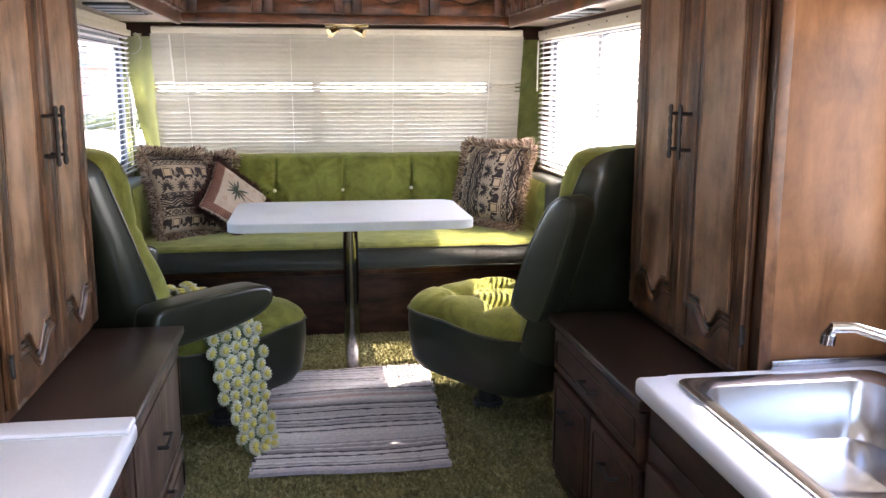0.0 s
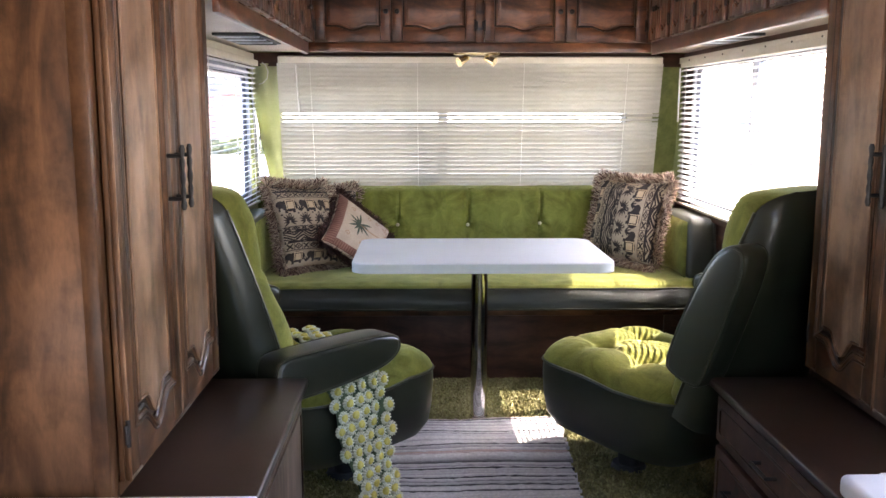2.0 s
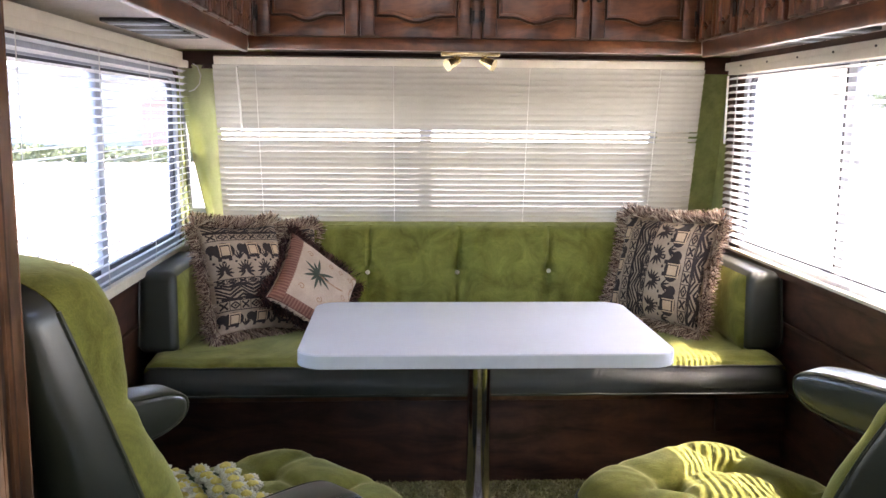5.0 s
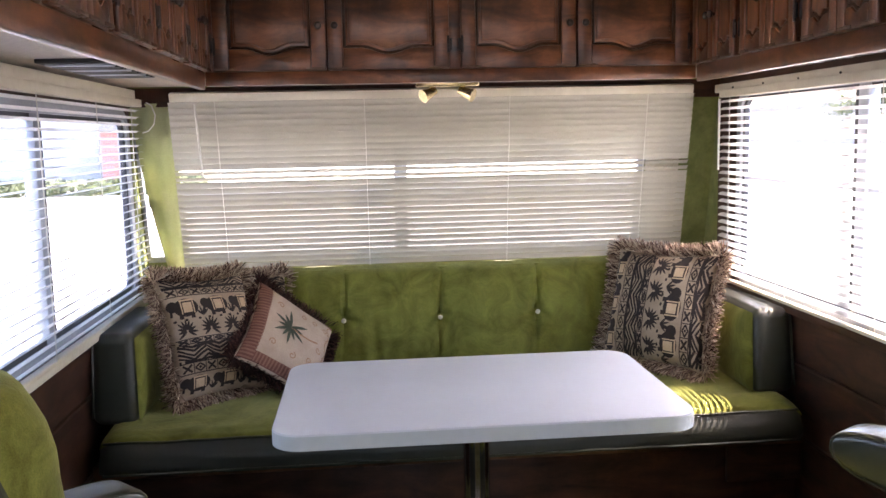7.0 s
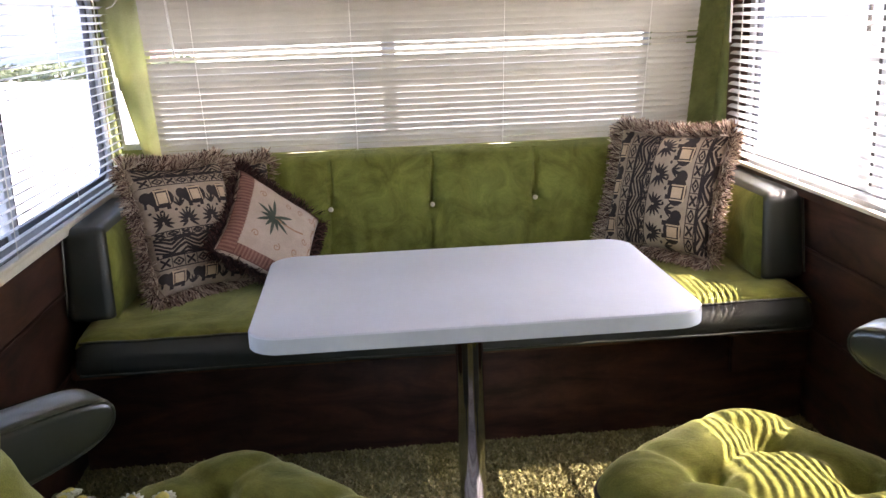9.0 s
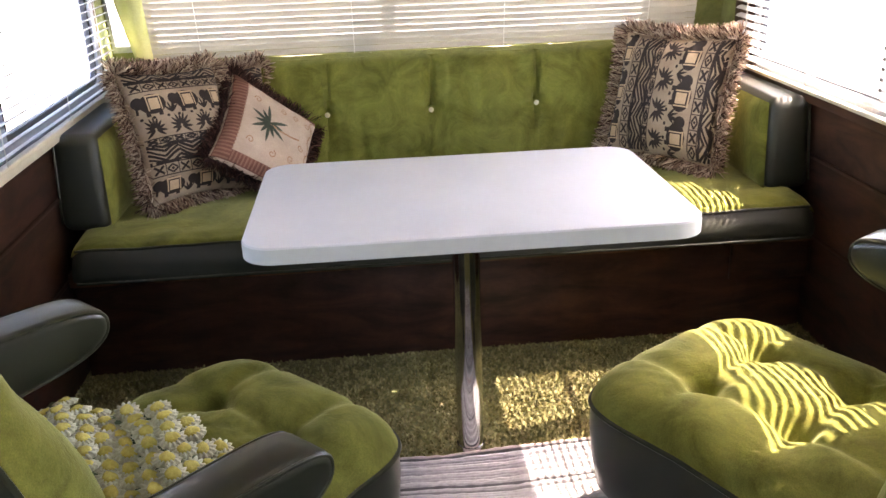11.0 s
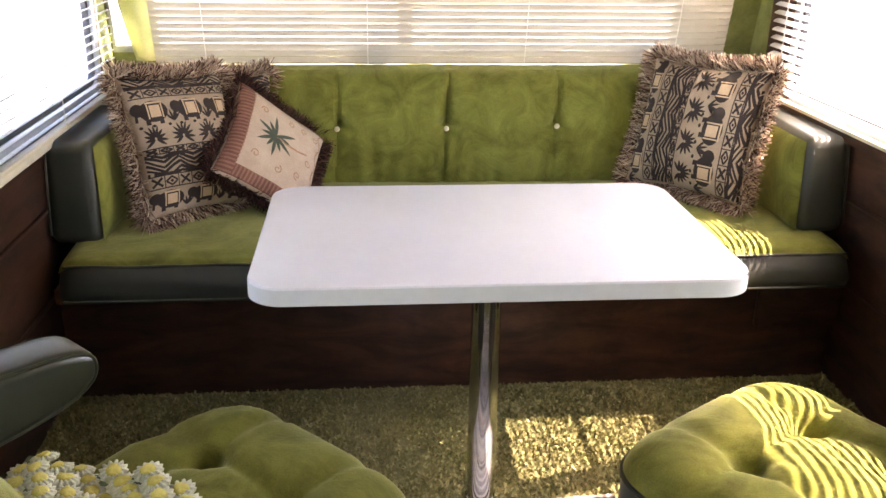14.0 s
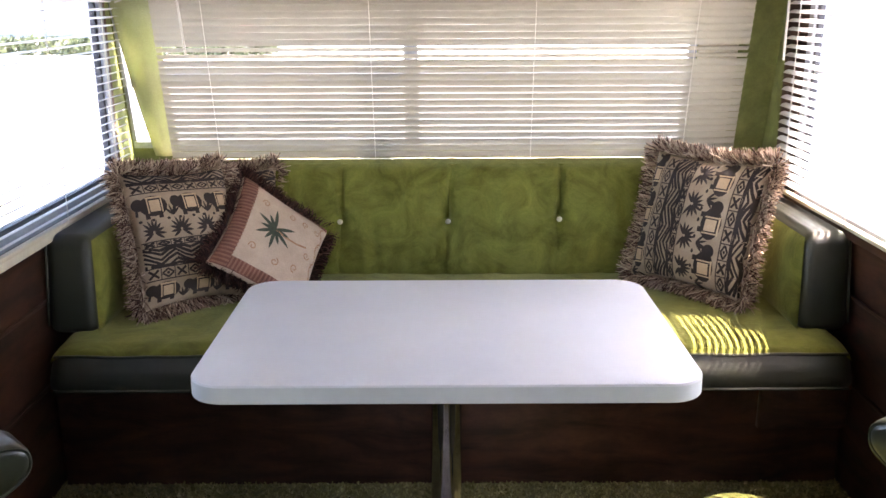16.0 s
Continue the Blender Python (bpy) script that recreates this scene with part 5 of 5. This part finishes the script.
for i in range(26):
    q = -0.93 + 1.86 * i / 25
    p.stroke(ribs, [(-0.96, q), (-0.67, q)], 0.034, off=0.0045)
    if q > -0.66:
        p.stroke(ribs, [(q, -0.95), (q, -0.75)], 0.034, off=0.0045)
        p.stroke(ribs, [(q, 0.88), (q, 0.95)], 0.034, off=0.0045)
tagged(part("rib_stripes", ribs, RIB, small, "paler rust ribs"), kind="stuff")
part("ribbed_border", b1, RUST, small, "rust ribbed border")
for k in range(11):
    a = radians(100 + 28.5 * k)
    p.spindle(b2, -0.14, 0.10, a, 0.30 if k % 2 else 0.42, 0.034)
part("palm_motif", b2, PALM, small, "dark green palm motif")
for u, v in ((-0.45, 0.52), (0.10, 0.55), (0.42, 0.60), (-0.42, -0.42), (0.05, -0.48), (0.45, -0.38), (0.62, 0.0), (0.70, -0.55), (0.70, 0.62)):
    p.stroke(b3, [(u + (0.020 + 0.007 * k) * math.cos(k * 0.8 + u * 9), v + (0.020 + 0.007 * k) * math.sin(k * 0.8 + u * 9)) for k in range(10)], 0.020)
for k in range(13):
    v = -0.66 + 0.115 * k
    p.stroke(b3, [(0.84 + 0.05 * math.sin(v * 14 + q * 0.7), v + 0.03 * q) for q in range(5)], 0.026)
p.stroke(b3, [(-0.12, 0.10), (0.10, 0.05), (0.34, 0.07), (0.56, 0.14)], 0.034)
tagged(part("scroll_motif", b3, SCROLL, small, "peach scroll motifs"), kind="stuff")
fringe(p, 5500, 0.040, FRINGE_DARK, small, 9, 0.3)


# ---- crocheted throw on the chair ----
throw = thing("crocheted_throw", pose(-0.452, 3.385, 0, 0, 0, -45), "crocheted throw of yellow and white daisies on dark green", "throw")
PATH = [(-0.20, -0.16, 0.545), (-0.10, -0.14, 0.560), (0.04, -0.115, 0.548), (0.16, -0.10, 0.535), (0.255, -0.09, 0.505), (0.312, -0.085, 0.455), (0.328, -0.08, 0.38), (0.336, -0.07, 0.29), (0.350, -0.055, 0.19), (0.366, -0.04, 0.10), (0.386, -0.03, 0.035), (0.425, -0.02, 0.018)]
HALF = [0.05, 0.078, 0.098, 0.108, 0.116, 0.122, 0.122, 0.115, 0.10, 0.088, 0.075, 0.055]


def throw_at(s, w):
    k = min(s * 11, 10.999)
    i = int(k)
    f = k - i
    c = Vector(PATH[i]).lerp(Vector(PATH[i + 1]), f)
    d = (Vector(PATH[i + 1]) - Vector(PATH[i])).normalized()
    h = HALF[i] * (1 - f) + HALF[i + 1] * f
    side = Vector((0, 1, 0))
    nrm = side.cross(d).normalized() * -1
    if nrm.x + nrm.z < 0:
        nrm = -nrm
    lump = 0.020 * math.sin(s * 30 + w * 3) * (1 if s < 0.38 else 0.25) + 0.012 * smooth_noise((s * 4, w, 1.0), 2.5)
    return c + side * (w * h) + nrm * lump, nrm


bm = sheet(lambda a, b: tuple(throw_at(a, (2 * b - 1) * 0.86)[0]), 90, 16)
ob = part("backing", bm, YARN_GREEN, throw, "dark green crochet ground")
so = ob.modifiers.new("thick", "SOLIDIFY")
so.thickness = 0.008


def petal_mesh():
    """A domed disc with ten lobes."""
    verts, faces = [(0, 0, 0.004)], []
    n = 52
    for r, z in ((0.55, 0.0050), (1.0, 0.0012), (0.9, -0.003)):
        for k in range(n):
            a = 2 * math.pi * k / n
            rr = r * (0.0150 + 0.0055 * abs(math.cos(6.5 * a)) ** 0.8)
            verts.append((rr * math.cos(a), rr * math.sin(a), z + 0.002 * abs(math.cos(6.5 * a))))
    for k in range(n):
        j = (k + 1) % n
        faces.append((0, 1 + k, 1 + j))
        for q in (0, 1):
            faces.append((1 + q * n + k, 1 + (q + 1) * n + k, 1 + (q + 1) * n + j, 1 + q * n + j))
    me = bpy.data.meshes.new("petals")
    me.from_pydata(verts, [], faces)
    me.materials.append(YARN_WHITE)
    me.shade_smooth()
    return me


def heart_mesh():
    b = bmesh.new()
    bmesh.ops.create_icosphere(b, subdivisions=2, radius=1.0)
    for v in b.verts:
        k = 1 + 0.26 * smooth_noise(tuple(v.co), 4.5)
        v.co = Vector((v.co.x * 0.0108, v.co.y * 0.0108, 0.005 + v.co.z * 0.0058)) * k
    me = bpy.data.meshes.new("flower_centre")
    b.to_mesh(me)
    b.free()
    me.materials.append(YARN_YELLOW)
    me.shade_smooth()
    return me


PETALS, HEART = petal_mesh(), heart_mesh()
rnd = random.Random(12)
s, row = 0.03, 0
while s < 0.995:
    k = min(s * 11, 10.999)
    h = HALF[int(k)] * (1 - k % 1) + HALF[int(k) + 1] * (k % 1)
    n = max(2, int(2 * h / (0.038 if s < 0.45 else 0.046) + 0.5))
    for j in range(n):
        w = (-1 + 2 * (j + 0.5 + (0.25 if row % 2 else -0.25)) / n)
        c, nr = throw_at(s, max(-0.97, min(0.97, w)))
        m = Matrix.Translation(c + nr * rnd.uniform(0.003, 0.010)) @ nr.to_track_quat("Z", "Y").to_matrix().to_4x4() @ pose(0, 0, 0, rnd.uniform(-14, 14), rnd.uniform(-14, 14), rnd.uniform(0, 60)) @ Matrix.Scale(rnd.uniform(1.16, 1.36), 4)
        pe = new("daisy", PETALS)
        pe.parent = throw
        pe.matrix_basis = m
        he = new("flower_centre", HEART)
        he.parent = pe
    seg = (Vector(PATH[int(k) + 1]) - Vector(PATH[int(k)])).length * 11
    s += (0.035 if s < 0.45 else 0.042) / seg
    row += 1

# ---- rag rug ----
rug = thing("rag_rug", pose(0.14, 3.41, 0.004), "hand-woven rag rug in grey, white and mauve bands", "rug")
rnd = random.Random(21)
verts, faces = [], []
ROWS_N = 96
C00, C10, C11, C01 = Vector((-0.365, -0.545, 0)), Vector((0.313, -0.560, 0)), Vector((0.380, 0.575, 0)), Vector((-0.317, 0.545, 0))
for r in range(ROWS_N):
    v0, v1 = r / ROWS_N, (r + 1) / ROWS_N
    e0, e1 = rnd.uniform(-0.018, 0.008), rnd.uniform(-0.008, 0.018)
    nseg = 34
    base = len(verts)
    for i in range(nseg + 1):
        u = e0 + (1 + e1 - e0) * i / nseg
        for q, zz in ((0.06, -0.004), (0.25, 0.0075), (0.5, 0.0115), (0.75, 0.0075), (0.94, -0.004)):
            v = v0 + (v1 - v0) * q
            a = C00.lerp(C10, u).lerp(C01.lerp(C11, u), v)
            wave = 0.006 * math.sin(u * 7 + r * 0.08) + 0.006 * smooth_noise((u, r * 0.06, 2), 4.0) + 0.0022 * smooth_noise((u * 3, r * 1.7, 4), 5.0)
            lift_z = 0.010 * max(0, smooth_noise((u * 1.5, v * 3, 5), 1.6)) + 0.012
            verts.append((a.x, a.y + wave, zz * (0.8 + 0.35 * smooth_noise((u * 30, r, 0), 1.0)) + lift_z))
    for i in range(nseg):
        for q in range(4):
            a = base + i * 5 + q
            faces.append((a, a + 5, a + 6, a + 1))
ob = raw("weave", verts, faces, RAG, rug, "grey and mauve rag rows")
ob.data.shade_smooth()
bm = sheet(lambda u, v: tuple(C00.lerp(C10, u).lerp(C01.lerp(C11, u), v) + Vector((0, 0, 0.010))), 6, 6)
# Dark brown sheet under the rows, so the grooves between them read dark.
part("underside", bm, WEAVE, rug, "dark sheet below the rag rows")

# ---- outside ----
bm = bmesh.new()
bmesh.ops.create_grid(bm, x_segments=8, y_segments=8, size=400)
ground = part("ground", bm, GRAVEL)
ground.location = (0, 0, -0.75)
tagged(ground, "pale sunlit gravel yard outside", "ground", kind="structure")


def leaf_cloud(n, lo, hi, size, seed, lumps=None):
    rnd = random.Random(seed)
    verts, faces = [], []
    for _ in range(n):
        if lumps:
            c, r = lumps[rnd.randrange(len(lumps))]
            d = Vector((rnd.gauss(0, 1), rnd.gauss(0, 1), rnd.gauss(0, 1))).normalized() * r * rnd.random() ** 0.4
            q = Vector(c) + d
        else:
            q = Vector([rnd.uniform(lo[i], hi[i]) for i in range(3)])
            q.z = lo[2] + (q.z - lo[2]) * (0.75 + 0.3 * smooth_noise((q.x * 0.4, q.y * 0.4, 0), 1.0))
        a = Vector((rnd.gauss(0, 1), rnd.gauss(0, 1), rnd.gauss(0, 1))).normalized() * size * rnd.uniform(0.6, 1.3)
        b = a.orthogonal().normalized() * size * 0.6
        i = len(verts)
        verts += [tuple(q - a), tuple(q + b), tuple(q + a), tuple(q - b)]
        faces.append((i, i + 1, i + 2, i + 3))
    return verts, faces


v, f = leaf_cloud(7000, (-46, 40.5, -0.75), (-7, 42, 0.1), 0.16, 31)
tagged(raw("hedge", v, f, LEAF), "clipped green hedge along the yard", "hedge", kind="stuff")


def house(name, m, w, d, h, wall_mat, label):
    hs = thing(name, m, label, "building")
    part("wall", box((-w / 2, -d / 2, 0), (w / 2, d / 2, h), 0.02), wall_mat, hs)
    bm = prism([(-w / 2 - 0.4, h), (w / 2 + 0.4, h), (0, h + 1.3)], -d / 2 - 0.4, d / 2 + 0.4)
    part("roof", bm, ROOF, hs)
    for k in range(3):
        y = -d / 2 + d * (k + 0.5) / 3
        for s in (-1, 1):
            wn_ = part("window", box((s * w / 2 - 0.05, y - 0.6, h * 0.35), (s * w / 2 + 0.05, y + 0.6, h * 0.75), 0.01), CREAM, hs)
            part("pane", box((s * w / 2 - 0.06, y - 0.5, h * 0.38), (s * w / 2 + 0.06, y + 0.5, h * 0.72)), RUBBER, wn_)
    return hs


house("house", pose(-31, 64, -0.75), 36, 8, 4.2, SIDING, "long grey-blue sided building across the yard")
house("barn", pose(-13.4, 57, -0.75), 3.6, 4, 2.9, RED_PAINT, "red painted shed across the yard")
house("house", pose(72, 118, -0.75), 74, 9, 4.6, MAUVE, "long low mauve-grey building across the yard")
for k, (tx, ty, th) in enumerate(((34.0, 60.0, 6.0), (44.0, 63.0, 7.0), (50.0, 52.0, 5.5), (58.0, 60.0, 6.5))):
    tr = thing("tree", pose(tx, ty, -0.75), "leafy green tree in the yard", "tree", "yard trees")
    part("trunk", tube([(0, 0, 0), (0.05, 0.03, th * 0.3), (-0.05, 0.1, th * 0.55), (0.1, 0, th * 0.8)], [0.20, 0.15, 0.10, 0.04], 10), BARK, tr)
    rk = random.Random(70 + k)
    lumps = [((rk.uniform(-1.5, 1.5), rk.uniform(-1.5, 1.5), th * rk.uniform(0.5, 0.95)), rk.uniform(0.6, 1.1)) for _ in range(12)]
    for c, r in lumps[:5]:
        part("limb", tube([(0, 0.05, th * 0.45), tuple(Vector(c) * 0.6 + Vector((0, 0, th * 0.22))), c], [0.07, 0.045, 0.015], 6), BARK, tr)
    v, f = leaf_cloud(2600, None, None, 0.14, 80 + k, lumps)
    raw("crown", v, f, LEAF, tr)

# ---- shag pile ----
rs = np.random.RandomState(5)
N = 165000
px = rs.uniform(-1.045, 1.415, N)
py = rs.uniform(1.95, 4.63, N)
keep = ~((px < -0.42) & (py < 2.76)) & ~((px > 0.80) & (py < 2.76))
px, py = px[keep], py[keep]
N = len(px)
clump = np.sin(px * 61 + 1.7 * np.sin(py * 37)) * np.sin(py * 57 + 1.9 * np.sin(px * 43))
ln = rs.uniform(0.006, 0.011, N) * (1 + 0.35 * clump)
an = rs.uniform(0, 2 * np.pi, N)
lean = rs.uniform(0.25, 1.25, N)
dx, dy = np.cos(an), np.sin(an)
wd = rs.uniform(0.0026, 0.0046, N)
tip = np.stack([px + dx * ln * np.sin(lean), py + dy * ln * np.sin(lean), ln * np.cos(lean) + 0.002], 1)
a = np.stack([px - dy * wd, py + dx * wd, np.full(N, 0.001)], 1)
b = np.stack([px + dy * wd, py - dx * wd, np.full(N, 0.001)], 1)
ta = tip + np.stack([-dy * wd * 0.8, dx * wd * 0.8, np.zeros(N)], 1)
tb = tip - np.stack([-dy * wd * 0.8, dx * wd * 0.8, np.zeros(N)], 1)
verts = np.stack([a, b, tb, ta], 1).reshape(-1, 3)
faces = np.arange(4 * N).reshape(-1, 4)
me = bpy.data.meshes.new("shag_carpet")
me.from_pydata(verts.tolist(), [], faces.tolist())
me.materials.append(SHAG)
tagged(new("shag_carpet", me), "olive green shag pile covering the floor", "carpet", kind="stuff")
